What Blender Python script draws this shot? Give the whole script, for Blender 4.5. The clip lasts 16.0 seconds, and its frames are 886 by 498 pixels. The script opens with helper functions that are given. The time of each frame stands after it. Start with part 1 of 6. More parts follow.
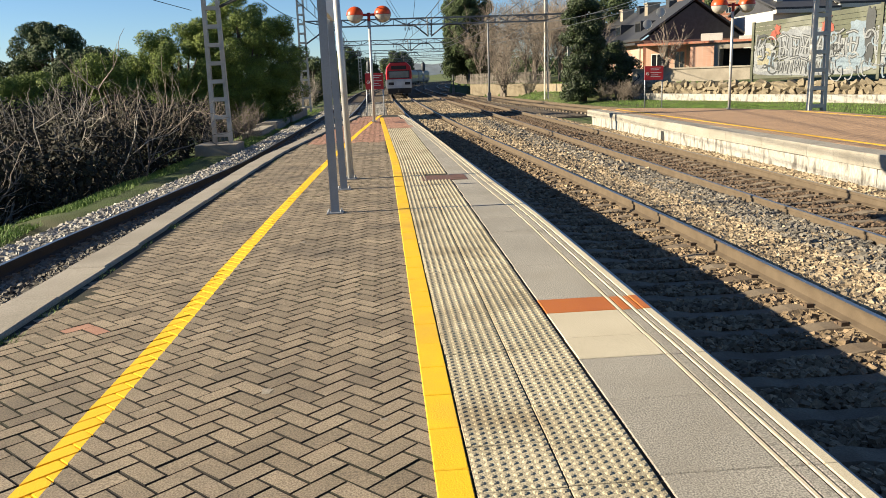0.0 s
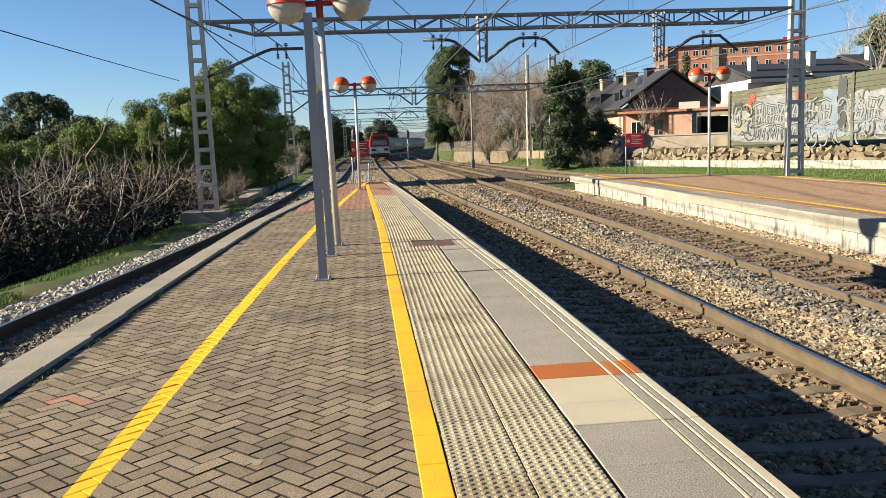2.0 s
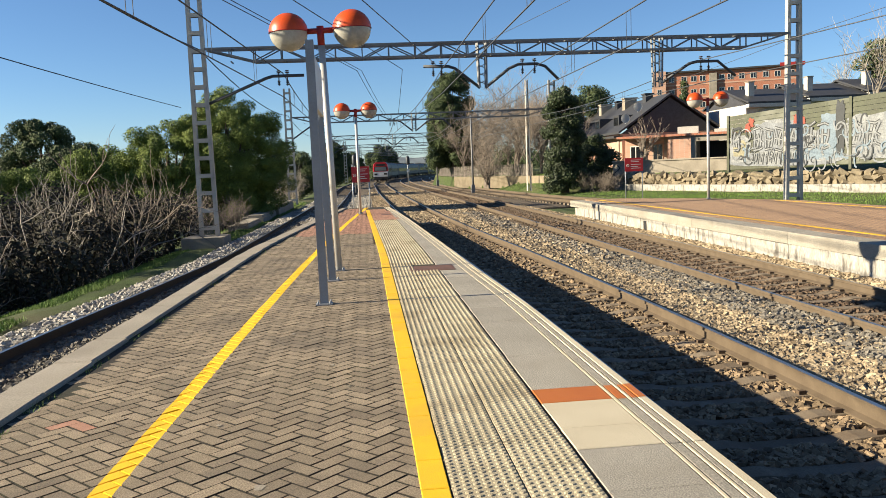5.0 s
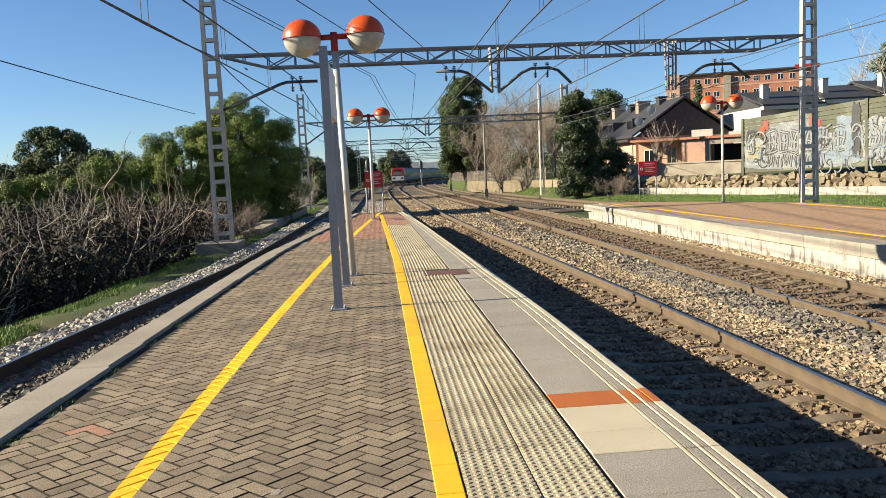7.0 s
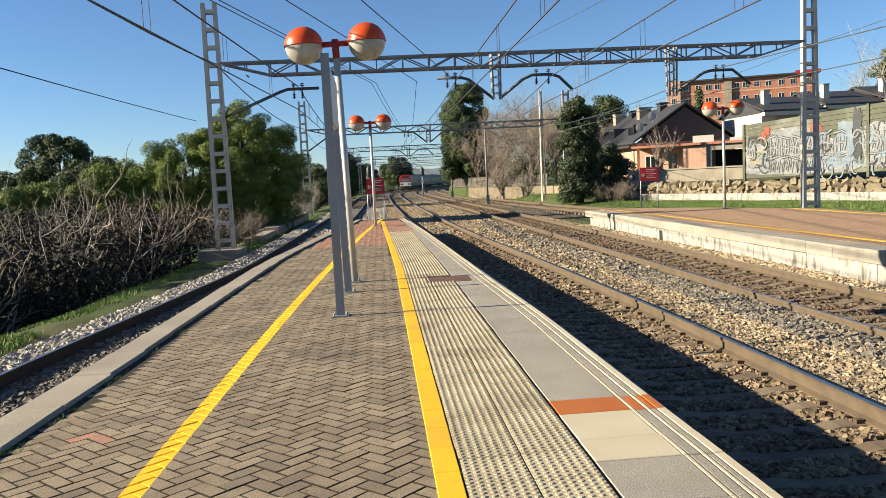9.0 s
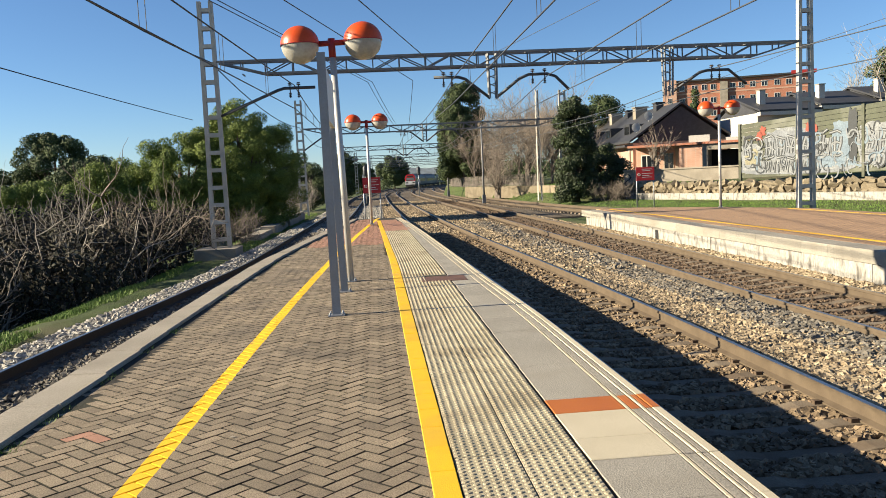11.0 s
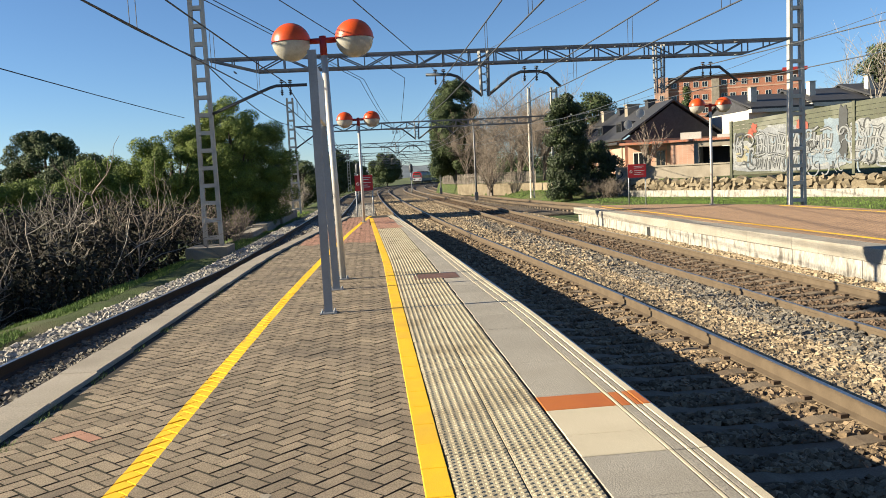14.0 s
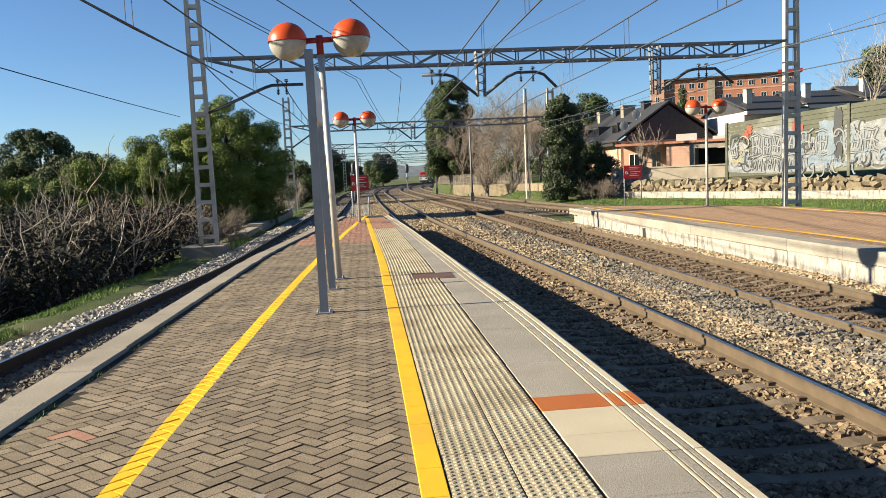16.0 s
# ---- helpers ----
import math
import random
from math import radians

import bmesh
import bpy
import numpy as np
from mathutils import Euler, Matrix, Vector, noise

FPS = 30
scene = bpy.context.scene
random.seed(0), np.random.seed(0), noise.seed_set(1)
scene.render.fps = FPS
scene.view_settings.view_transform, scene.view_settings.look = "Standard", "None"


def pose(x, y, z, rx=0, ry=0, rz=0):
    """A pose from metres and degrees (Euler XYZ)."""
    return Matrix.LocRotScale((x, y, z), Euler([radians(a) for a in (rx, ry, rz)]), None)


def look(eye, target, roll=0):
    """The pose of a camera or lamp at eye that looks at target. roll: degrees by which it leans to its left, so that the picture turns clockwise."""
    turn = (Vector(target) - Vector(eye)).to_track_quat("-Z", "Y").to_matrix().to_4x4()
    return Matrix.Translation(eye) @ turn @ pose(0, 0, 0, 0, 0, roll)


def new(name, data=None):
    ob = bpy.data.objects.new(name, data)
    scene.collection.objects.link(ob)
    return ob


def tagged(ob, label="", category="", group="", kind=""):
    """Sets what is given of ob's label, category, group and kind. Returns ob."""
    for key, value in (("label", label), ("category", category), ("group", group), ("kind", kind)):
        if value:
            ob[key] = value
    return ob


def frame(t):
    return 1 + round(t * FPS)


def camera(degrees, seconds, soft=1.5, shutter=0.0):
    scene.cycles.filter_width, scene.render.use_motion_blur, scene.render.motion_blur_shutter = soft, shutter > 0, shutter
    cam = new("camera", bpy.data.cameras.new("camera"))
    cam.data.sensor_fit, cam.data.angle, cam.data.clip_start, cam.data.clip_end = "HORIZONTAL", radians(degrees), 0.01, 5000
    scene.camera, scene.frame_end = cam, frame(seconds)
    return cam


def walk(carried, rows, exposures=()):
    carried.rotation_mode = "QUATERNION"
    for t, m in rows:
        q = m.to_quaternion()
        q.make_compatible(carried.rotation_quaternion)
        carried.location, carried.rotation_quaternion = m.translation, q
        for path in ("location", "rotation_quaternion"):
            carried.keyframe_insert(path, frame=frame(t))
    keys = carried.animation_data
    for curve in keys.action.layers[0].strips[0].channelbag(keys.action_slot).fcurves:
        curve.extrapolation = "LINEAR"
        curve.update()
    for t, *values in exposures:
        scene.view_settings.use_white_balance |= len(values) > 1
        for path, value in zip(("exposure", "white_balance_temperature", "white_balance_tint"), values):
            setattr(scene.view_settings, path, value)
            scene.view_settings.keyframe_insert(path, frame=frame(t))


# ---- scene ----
cam = camera(58.0, 16.0, soft=0.7)
PATH = [
    (0.0, 0.063, 0.029, 1.595, 77.739, 2.000, -4.374),
    (0.5, 0.028, 0.008, 1.590, 77.763, 2.004, -4.037),
    (1.0, 0.018, 0.005, 1.590, 78.686, 1.945, -4.311),
    (1.5, 0.018, 0.009, 1.592, 80.523, 2.060, -4.939),
    (2.0, 0.018, 0.019, 1.603, 82.390, 2.175, -5.531),
    (2.5, 0.018, 0.010, 1.601, 83.774, 2.157, -5.896),
    (3.0, 0.009, 0.012, 1.602, 84.412, 2.088, -5.994),
    (5.5, 0.007, 0.011, 1.595, 84.164, 2.501, -5.309),
    (6.0, 0.007, 0.003, 1.596, 84.174, 2.601, -5.068),
    (6.5, 0.003, -0.002, 1.601, 84.415, 2.674, -4.830),
    (7.0, -0.000, -0.000, 1.600, 84.550, 2.700, -4.600),
    (7.5, 0.002, 0.004, 1.598, 84.564, 2.707, -4.403),
    (8.0, -0.004, 0.001, 1.598, 84.690, 2.713, -4.258),
    (8.5, -0.006, -0.002, 1.601, 84.864, 2.779, -4.285),
    (9.0, -0.004, 0.006, 1.600, 85.017, 2.840, -4.507),
    (11.5, 0.000, 0.001, 1.600, 84.941, 2.759, -4.899),
    (12.0, 0.004, -0.000, 1.601, 84.919, 2.786, -5.082),
    (12.5, 0.008, 0.000, 1.602, 84.827, 2.792, -5.072),
    (13.0, 0.005, 0.001, 1.600, 84.740, 2.815, -5.016),
    (13.5, 0.002, 0.002, 1.600, 84.710, 2.808, -5.131),
    (14.0, 0.009, -0.005, 1.601, 84.751, 2.867, -5.303),
    (14.5, 0.006, -0.006, 1.600, 84.734, 2.822, -5.443),
    (15.0, 0.008, -0.002, 1.599, 84.697, 2.713, -5.486),
    (15.5, 0.002, -0.005, 1.599, 84.747, 2.607, -5.513),
    (16.0, 0.003, -0.005, 1.600, 84.756, 2.606, -5.600),
]
walk(cam, [(row[0], pose(*row[1:])) for row in PATH], exposures=[(0.0, 1.515), (16.0, 1.515)])

# ---- light ----
world = bpy.data.worlds.new("world")
scene.world = world
world.use_nodes = True
SUN_EL, SUN_AZ = radians(21.5), radians(-91.0)      # azimuth clockwise from +y
_bg = world.node_tree.nodes["Background"]
_sky = world.node_tree.nodes.new("ShaderNodeTexSky")
_sky.sky_type = "NISHITA"
_sky.sun_disc = False
_sky.sun_elevation, _sky.sun_rotation = SUN_EL, SUN_AZ
_sky.altitude, _sky.air_density, _sky.dust_density, _sky.ozone_density = 1200, 1.0, 0.05, 5.6
world.node_tree.links.new(_sky.outputs[0], _bg.inputs[0])
_bg.inputs[1].default_value = 0.05
sun = new("sun", bpy.data.lights.new("sun", "SUN"))
sun.data.energy, sun.data.angle, sun.data.color = 5.0, radians(0.5), (1.0, 0.87, 0.64)
_sd = Vector((math.sin(SUN_AZ) * math.cos(SUN_EL), math.cos(SUN_AZ) * math.cos(SUN_EL), math.sin(SUN_EL)))
sun.matrix_world = look(_sd * 60, (0, 0, 0))

# ---- materials ----
def mat(name, c1, c2=None, rough=0.8, metal=0.0, scale=8.0, fine=60.0, bump=0.2, stain=None, stain_scale=0.6, stain_amt=0.5,
        rand=0.0, island=0.0, space="world", spec=0.4, stretch=(1, 1, 1), trans=0.0, bump_dist=0.01, grain=0.25):
    """Two-scale procedural surface: grain, broad stains, optional change from piece to piece."""
    m = bpy.data.materials.new(name)
    m.use_nodes = True
    nt = m.node_tree
    n, l = nt.nodes, nt.links.new
    b = n["Principled BSDF"]
    b.inputs["Roughness"].default_value, b.inputs["Metallic"].default_value = rough, metal
    b.inputs["Specular IOR Level"].default_value = spec
    if space == "world":
        src = n.new("ShaderNodeNewGeometry").outputs["Position"]
    else:
        src = n.new("ShaderNodeTexCoord").outputs["Object"]
    mp = n.new("ShaderNodeMapping")
    mp.inputs["Scale"].default_value = stretch
    l(src, mp.inputs["Vector"])
    c2 = c2 or tuple(x * 0.7 for x in c1)

    def nz(sc, detail=4.0):
        t = n.new("ShaderNodeTexNoise")
        t.inputs["Scale"].default_value, t.inputs["Detail"].default_value = sc, detail
        l(mp.outputs[0], t.inputs["Vector"])
        return t.outputs["Fac"]

    def mix(fac, a, bb, kind="MIX"):
        x = n.new("ShaderNodeMix")
        x.data_type, x.blend_type = "RGBA", kind
        for sock, val in ((x.inputs[0], fac), (x.inputs[6], a), (x.inputs[7], bb)):
            if hasattr(val, "links"):
                l(val, sock)
            elif isinstance(val, tuple):
                sock.default_value = (*val, 1.0)
            else:
                sock.default_value = val
        return x.outputs[2]

    def ramp(fac, lo, hi):
        r = n.new("ShaderNodeMapRange")
        r.inputs[1].default_value, r.inputs[2].default_value = lo, hi
        l(fac, r.inputs[0])
        return r.outputs[0]

    col = mix(ramp(nz(scale), 0.35, 0.65), c1, c2)
    g = nz(fine, 3.0)
    col = mix(ramp(g, 0.38, 0.62), col, mix(grain, col, (0.0, 0.0, 0.0)))
    if stain:
        mm = n.new("ShaderNodeMath")
        mm.operation = "MULTIPLY"
        l(ramp(nz(stain_scale, 5.0), 0.5, 0.68), mm.inputs[0])
        mm.inputs[1].default_value = stain_amt
        col = mix(mm.outputs[0], col, stain)
    if rand or island:
        hs = n.new("ShaderNodeHueSaturation")
        rnd = n.new("ShaderNodeObjectInfo").outputs["Random"] if rand else n.new("ShaderNodeNewGeometry").outputs["Random Per Island"]
        r = n.new("ShaderNodeMapRange")
        k = rand or island
        r.inputs[3].default_value, r.inputs[4].default_value = 1 - k, 1 + k
        l(rnd, r.inputs[0])
        l(r.outputs[0], hs.inputs["Value"])
        l(col, hs.inputs["Color"])
        col = hs.outputs[0]
    l(col, b.inputs["Base Color"])
    if bump:
        bp = n.new("ShaderNodeBump")
        bp.inputs["Strength"].default_value, bp.inputs["Distance"].default_value = bump, bump_dist
        l(g, bp.inputs["Height"])
        l(bp.outputs[0], b.inputs["Normal"])
    if trans:
        b.inputs["Transmission Weight"].default_value = trans
    return m


M = {}
M["paver"] = mat("paver", (0.315, 0.25, 0.172), (0.25, 0.196, 0.134), 0.9, scale=3, fine=120, bump=0.5, grain=0.5, stain=(0.085, 0.07, 0.056), stain_scale=0.9, stain_amt=0.5, rand=0.2)
M["paver_far"] = mat("paver_far", (0.315, 0.25, 0.172), (0.25, 0.196, 0.134), 0.9, scale=3, fine=120, bump=0.5, grain=0.5, stain=(0.085, 0.07, 0.056), stain_scale=0.9, stain_amt=0.5, island=0.2)
M["paver_red"] = mat("paver_red", (0.40, 0.215, 0.145), (0.33, 0.17, 0.115), 0.9, scale=6, fine=170, bump=0.4, island=0.14)
M["joint"] = mat("joint", (0.022, 0.018, 0.013), (0.015, 0.013, 0.010), 0.95, scale=5, fine=90, bump=0.6, stain=(0.03, 0.036, 0.012), stain_amt=0.5)
M["yellow"] = mat("yellow_paint", (0.76, 0.456, 0.0096), (0.72, 0.416, 0.0096), 0.65, scale=2.5, fine=120, bump=0.25, stain=(0.44, 0.264, 0.04), stain_scale=1.6, stain_amt=0.45, grain=0.08)
M["tactile"] = mat("tactile", (0.48, 0.416, 0.288), (0.4, 0.344, 0.232), 0.85, scale=2.5, fine=110, bump=0.3, grain=0.45, stain=(0.176, 0.136, 0.08), stain_scale=1.6, stain_amt=0.75, rand=0.06)
M["granite"] = mat("granite", (0.4, 0.368, 0.308), (0.344, 0.316, 0.264), 0.8, scale=1.2, fine=120, bump=0.3, grain=0.6, stain=(0.224, 0.2, 0.16), stain_scale=1.4, stain_amt=0.6, rand=0.06)
M["cream"] = mat("cream_tile", (0.544, 0.48, 0.352), (0.496, 0.432, 0.312), 0.8, scale=2, fine=180, bump=0.15, rand=0.05)
M["orange_tile"] = mat("orange_tile", (0.416, 0.128, 0.024), (0.368, 0.104, 0.02), 0.6, scale=3, fine=140, bump=0.15, stain=(0.24, 0.096, 0.04), stain_amt=0.4, grain=0.08)
M["rust_tile"] = mat("rust_plate", (0.16, 0.08, 0.056), (0.112, 0.06, 0.044), 0.7, scale=6, fine=120, bump=0.3)
M["concrete"] = mat("concrete", (0.336, 0.296, 0.24), (0.272, 0.24, 0.192), 0.9, scale=1.3, fine=70, bump=0.35, stain=(0.16, 0.136, 0.104), stain_scale=0.8, stain_amt=0.6, rand=0.05)
M["white_wall"] = mat("limewash", (0.40, 0.38, 0.34), (0.32, 0.30, 0.265), 0.9, scale=5, fine=40, bump=0.5, stain=(0.075, 0.066, 0.056), stain_scale=7.0, stain_amt=0.85, stretch=(1, 1, 0.4))
M["ballast"] = mat("ballast_bed", (0.15, 0.12, 0.085), (0.09, 0.07, 0.05), 0.95, scale=9, fine=26, bump=1.0, stain=(0.07, 0.045, 0.028), stain_scale=0.35, stain_amt=0.5, bump_dist=0.06)
M["stone"] = mat("ballast_stone", (0.37, 0.295, 0.195), (0.22, 0.165, 0.105), 0.9, scale=4, fine=60, bump=0.3, island=0.5)
# dirty brown stone, darkened further to deepen the platform's shade
M["stone_dirty_shaded"] = mat("dirty_shaded_ballast", (0.26, 0.19, 0.118), (0.14, 0.10, 0.062), 0.92, scale=4, fine=60, bump=0.3, island=0.5)
M["stone_grey"] = mat("grey_ballast_stone", (0.20, 0.18, 0.15), (0.13, 0.115, 0.095), 0.9, scale=4, fine=60, bump=0.3, island=0.45)
M["stone_pale"] = mat("pale_ballast_stone", (0.40, 0.375, 0.33), (0.27, 0.25, 0.22), 0.9, scale=4, fine=60, bump=0.3, island=0.4)
M["stone_rust"] = mat("rusty_ballast_stone", (0.155, 0.108, 0.070), (0.10, 0.066, 0.043), 0.92, scale=4, fine=60, bump=0.3, island=0.45)
M["rail_side"] = mat("rusty_rail", (0.108, 0.08, 0.052), (0.084, 0.0608, 0.0384), 0.75, scale=5, fine=80, bump=0.3, grain=0.08)
M["rail_dark"] = mat("dark_rail", (0.028, 0.0224, 0.02), (0.04, 0.028, 0.02), 0.7, scale=5, fine=80, bump=0.3)
M["rail_top"] = mat("rail_head", (0.46, 0.44, 0.42), (0.36, 0.34, 0.31), 0.33, 1.0, scale=3, fine=60, bump=0.05, grain=0.08)
M["sleeper"] = mat("sleeper", (0.215, 0.172, 0.122), (0.16, 0.122, 0.085), 0.92, scale=4, fine=70, bump=0.4, stain=(0.09, 0.06, 0.036), stain_scale=1.2, stain_amt=0.6, rand=0.12)
M["galv"] = mat("galvanised_steel", (0.33, 0.345, 0.37), (0.27, 0.285, 0.31), 0.5, 0.55, scale=2.5, fine=50, bump=0.06, stain=(0.2, 0.17, 0.15), stain_amt=0.35, grain=0.08)
M["bright_pole"] = mat("bright_pole", (0.52, 0.51, 0.49), (0.44, 0.43, 0.41), 0.45, 0.3, scale=2, fine=40, bump=0.04, grain=0.08)
M["grey_paint"] = mat("grey_paint", (0.22, 0.24, 0.27), (0.18, 0.195, 0.22), 0.45, 0.2, scale=2, fine=50, bump=0.06, stain=(0.3, 0.29, 0.28), stain_amt=0.4, grain=0.08)
M["lattice"] = mat("lattice_steel", (0.46, 0.44, 0.40), (0.38, 0.36, 0.32), 0.6, 0.2, scale=2, fine=40, bump=0.1, stain=(0.26, 0.2, 0.14), stain_amt=0.5, grain=0.08)
M["beam"] = mat("beam_steel", (0.20, 0.205, 0.21), (0.15, 0.155, 0.16), 0.6, 0.3, scale=2, fine=40, bump=0.1, stain=(0.16, 0.12, 0.09), stain_amt=0.4, grain=0.08)
M["wire"] = mat("wire", (0.085, 0.092, 0.105), None, 0.55, 0.3, bump=0)
M["insul"] = mat("insulator", (0.05, 0.03, 0.028), None, 0.3, bump=0)
M["orange_plastic"] = mat("orange_plastic", (0.544, 0.0704, 0.0096), (0.48, 0.06, 0.0088), 0.38, scale=3, fine=40, bump=0.03, space="object", grain=0.08)
M["lamp_glass"] = mat("lamp_glass", (0.43, 0.415, 0.375), (0.35, 0.335, 0.30), 0.10, scale=5, fine=30, bump=0.02, space="object", stain=(0.26, 0.24, 0.20), stain_scale=6, stain_amt=0.5, spec=0.6, grain=0.08)
M["red_steel"] = mat("red_steel", (0.336, 0.028, 0.024), (0.272, 0.024, 0.02), 0.4, scale=4, fine=40, bump=0.04, grain=0.08)
M["sign_red"] = mat("sign_red", (0.44, 0.02, 0.024), (0.4, 0.0176, 0.0224), 0.4, scale=2, fine=30, bump=0.02, grain=0.08)
M["white_paint"] = mat("white_paint", (0.64, 0.632, 0.608), (0.592, 0.584, 0.56), 0.5, scale=2, fine=40, bump=0.05, grain=0.08)
M["train_white"] = mat("train_white", (0.576, 0.584, 0.592), None, 0.35, scale=1, fine=20, bump=0.0, space="object", stain=(0.4, 0.4, 0.4), stain_amt=0.3, grain=0.08)
M["train_red"] = mat("train_red", (0.496, 0.016, 0.024), None, 0.35, scale=1, fine=20, bump=0.0, space="object", grain=0.08)
M["train_grey"] = mat("train_grey", (0.052, 0.056, 0.064), None, 0.5, scale=1, fine=20, bump=0.0, space="object", grain=0.08)
M["train_under"] = mat("train_under", (0.024, 0.024, 0.0256), None, 0.8, bump=0.0, space="object")
# grey base colour stands in for the reflection on the windscreen
M["screen_glass_sheen"] = mat("screen_glass_sheen", (0.16, 0.17, 0.18), None, 0.15, scale=1, fine=9, bump=0.0, space="object", spec=0.6, grain=0.08)
M["dark_glass"] = mat("dark_glass", (0.015, 0.018, 0.022), None, 0.08, scale=1, fine=9, bump=0.0, space="object", spec=0.6, grain=0.08)
M["grass"] = mat("grass_ground", (0.070, 0.105, 0.022), (0.05, 0.07, 0.018), 0.95, scale=1.5, fine=30, bump=0.9, stain=(0.12, 0.095, 0.055), stain_scale=0.25, stain_amt=0.7, bump_dist=0.05)
M["blade"] = mat("grass_blade", (0.10, 0.19, 0.024), (0.14, 0.21, 0.04), 0.7, scale=2, fine=20, bump=0.0, island=0.3)
M["pine"] = mat("pine_needles", (0.165, 0.215, 0.036), (0.10, 0.145, 0.024), 0.75, scale=1.2, fine=12, bump=0.0, island=0.35)
M["pine_dark"] = mat("dark_needles", (0.068, 0.098, 0.030), (0.042, 0.064, 0.022), 0.75, scale=1.2, fine=12, bump=0.0, island=0.4)
M["ivy"] = mat("ivy_leaves", (0.036, 0.056, 0.016), (0.0224, 0.036, 0.0112), 0.6, scale=1.2, fine=12, bump=0.0, island=0.5)
M["bark"] = mat("bark", (0.112, 0.088, 0.068), (0.072, 0.056, 0.044), 0.95, scale=6, fine=30, bump=0.7, stretch=(1, 1, 0.25))
M["twig"] = mat("grey_twig", (0.34, 0.305, 0.26), (0.22, 0.195, 0.165), 0.9, scale=3, fine=20, bump=0.0, island=0.4)
M["twig_brown"] = mat("brown_twig", (0.20, 0.165, 0.135), (0.135, 0.11, 0.09), 0.9, scale=3, fine=20, bump=0.0, island=0.4)
M["slate"] = mat("slate_roof", (0.048, 0.0496, 0.056), (0.036, 0.0376, 0.0424), 0.6, scale=3, fine=14, bump=0.4, island=0.2)
M["render_white"] = mat("white_render", (0.464, 0.448, 0.416), (0.416, 0.4, 0.368), 0.9, scale=1, fine=20, bump=0.1, stain=(0.4, 0.376, 0.336), stain_amt=0.4)
M["fence_green"] = mat("green_corrugated", (0.068, 0.076, 0.044), (0.052, 0.056, 0.0336), 0.7, scale=1, fine=12, bump=0.1, stain=(0.24, 0.24, 0.2), stain_amt=0.4)
M["rubble"] = mat("rubble_stone", (0.264, 0.22, 0.152), (0.192, 0.156, 0.104), 0.95, scale=2, fine=14, bump=0.6, island=0.3)
M["plank"] = mat("weathered_plank", (0.192, 0.168, 0.144), (0.144, 0.124, 0.104), 0.9, scale=3, fine=20, bump=0.3, rand=0.25)
M["graf_white"] = mat("spray_white", (0.23, 0.24, 0.245), (0.15, 0.16, 0.17), 0.6, scale=3, fine=12, bump=0.0)
M["graf_grey"] = mat("spray_grey", (0.19, 0.205, 0.225), (0.13, 0.14, 0.155), 0.6, scale=2, fine=12, bump=0.0)
M["graf_black"] = mat("spray_black", (0.025, 0.03, 0.035), None, 0.6, scale=2, fine=12, bump=0.0)
M["graf_blue"] = mat("spray_blue", (0.16, 0.21, 0.255), (0.12, 0.165, 0.21), 0.6, scale=2, fine=12, bump=0.0)
M["graf_red"] = mat("spray_red", (0.32, 0.05, 0.022), None, 0.6, scale=2, fine=12, bump=0.0)
M["graf_tan"] = mat("spray_tan", (0.24, 0.22, 0.14), None, 0.6, scale=2, fine=12, bump=0.0)
# blue-grey base colour holds the haze of distance
M["hill"] = mat("hazed_far_hill", (0.17, 0.20, 0.22), (0.13, 0.16, 0.19), 0.95, scale=0.01, fine=0.05, bump=0.0)
M["teal"] = mat("teal_awning", (0.04, 0.208, 0.176), None, 0.7, bump=0.0)


def brick_mat(name, c1, c2, joint, w, h, rough=0.9, upright=False):
    """Small paving bricks, with joints, for a surface that stays far off."""
    m = mat(name, c1, c2, rough, scale=1.5, fine=60, bump=0.2)
    n, l = m.node_tree.nodes, m.node_tree.links.new
    b = n["Principled BSDF"]
    br = n.new("ShaderNodeTexBrick")
    br.inputs["Scale"].default_value, br.inputs["Brick Width"].default_value, br.inputs["Row Height"].default_value = 1.0, w, h
    br.inputs["Mortar Size"].default_value = 0.011
    br.inputs["Color1"].default_value, br.inputs["Color2"].default_value, br.inputs["Mortar"].default_value = (*c1, 1), (*c2, 1), (*joint, 1)
    src = n.new("ShaderNodeNewGeometry").outputs["Position"]
    if upright:
        sp, cb, ad = n.new("ShaderNodeSeparateXYZ"), n.new("ShaderNodeCombineXYZ"), n.new("ShaderNodeMath")
        l(src, sp.inputs[0])
        l(sp.outputs[0], ad.inputs[0])
        l(sp.outputs[1], ad.inputs[1])
        l(ad.outputs[0], cb.inputs[0])
        l(sp.outputs[2], cb.inputs[1])
        src = cb.outputs[0]
    l(src, br.inputs["Vector"])
    mx = n.new("ShaderNodeMix")
    mx.data_type, mx.inputs[0].default_value = "RGBA", 0.85
    l(b.inputs["Base Color"].links[0].from_socket, mx.inputs[6])
    l(br.outputs[0], mx.inputs[7])
    l(mx.outputs[2], b.inputs["Base Color"])
    return m


M["paving_far"] = brick_mat("far_paving", (0.44, 0.275, 0.155), (0.31, 0.19, 0.11), (0.10, 0.075, 0.055), 0.21, 0.105)
M["brick_salmon"] = brick_mat("salmon_brick", (0.50, 0.275, 0.19), (0.41, 0.215, 0.145), (0.40, 0.34, 0.28), 0.26, 0.075, 0.9, True)
M["brick_red"] = brick_mat("red_brick", (0.40, 0.13, 0.068), (0.32, 0.10, 0.052), (0.32, 0.24, 0.192), 0.26, 0.075, 0.9, True)
# near-black leaves: the shade behind the shrubs is put into their colour
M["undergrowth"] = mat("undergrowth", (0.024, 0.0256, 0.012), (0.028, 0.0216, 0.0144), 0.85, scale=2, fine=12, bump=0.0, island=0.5)


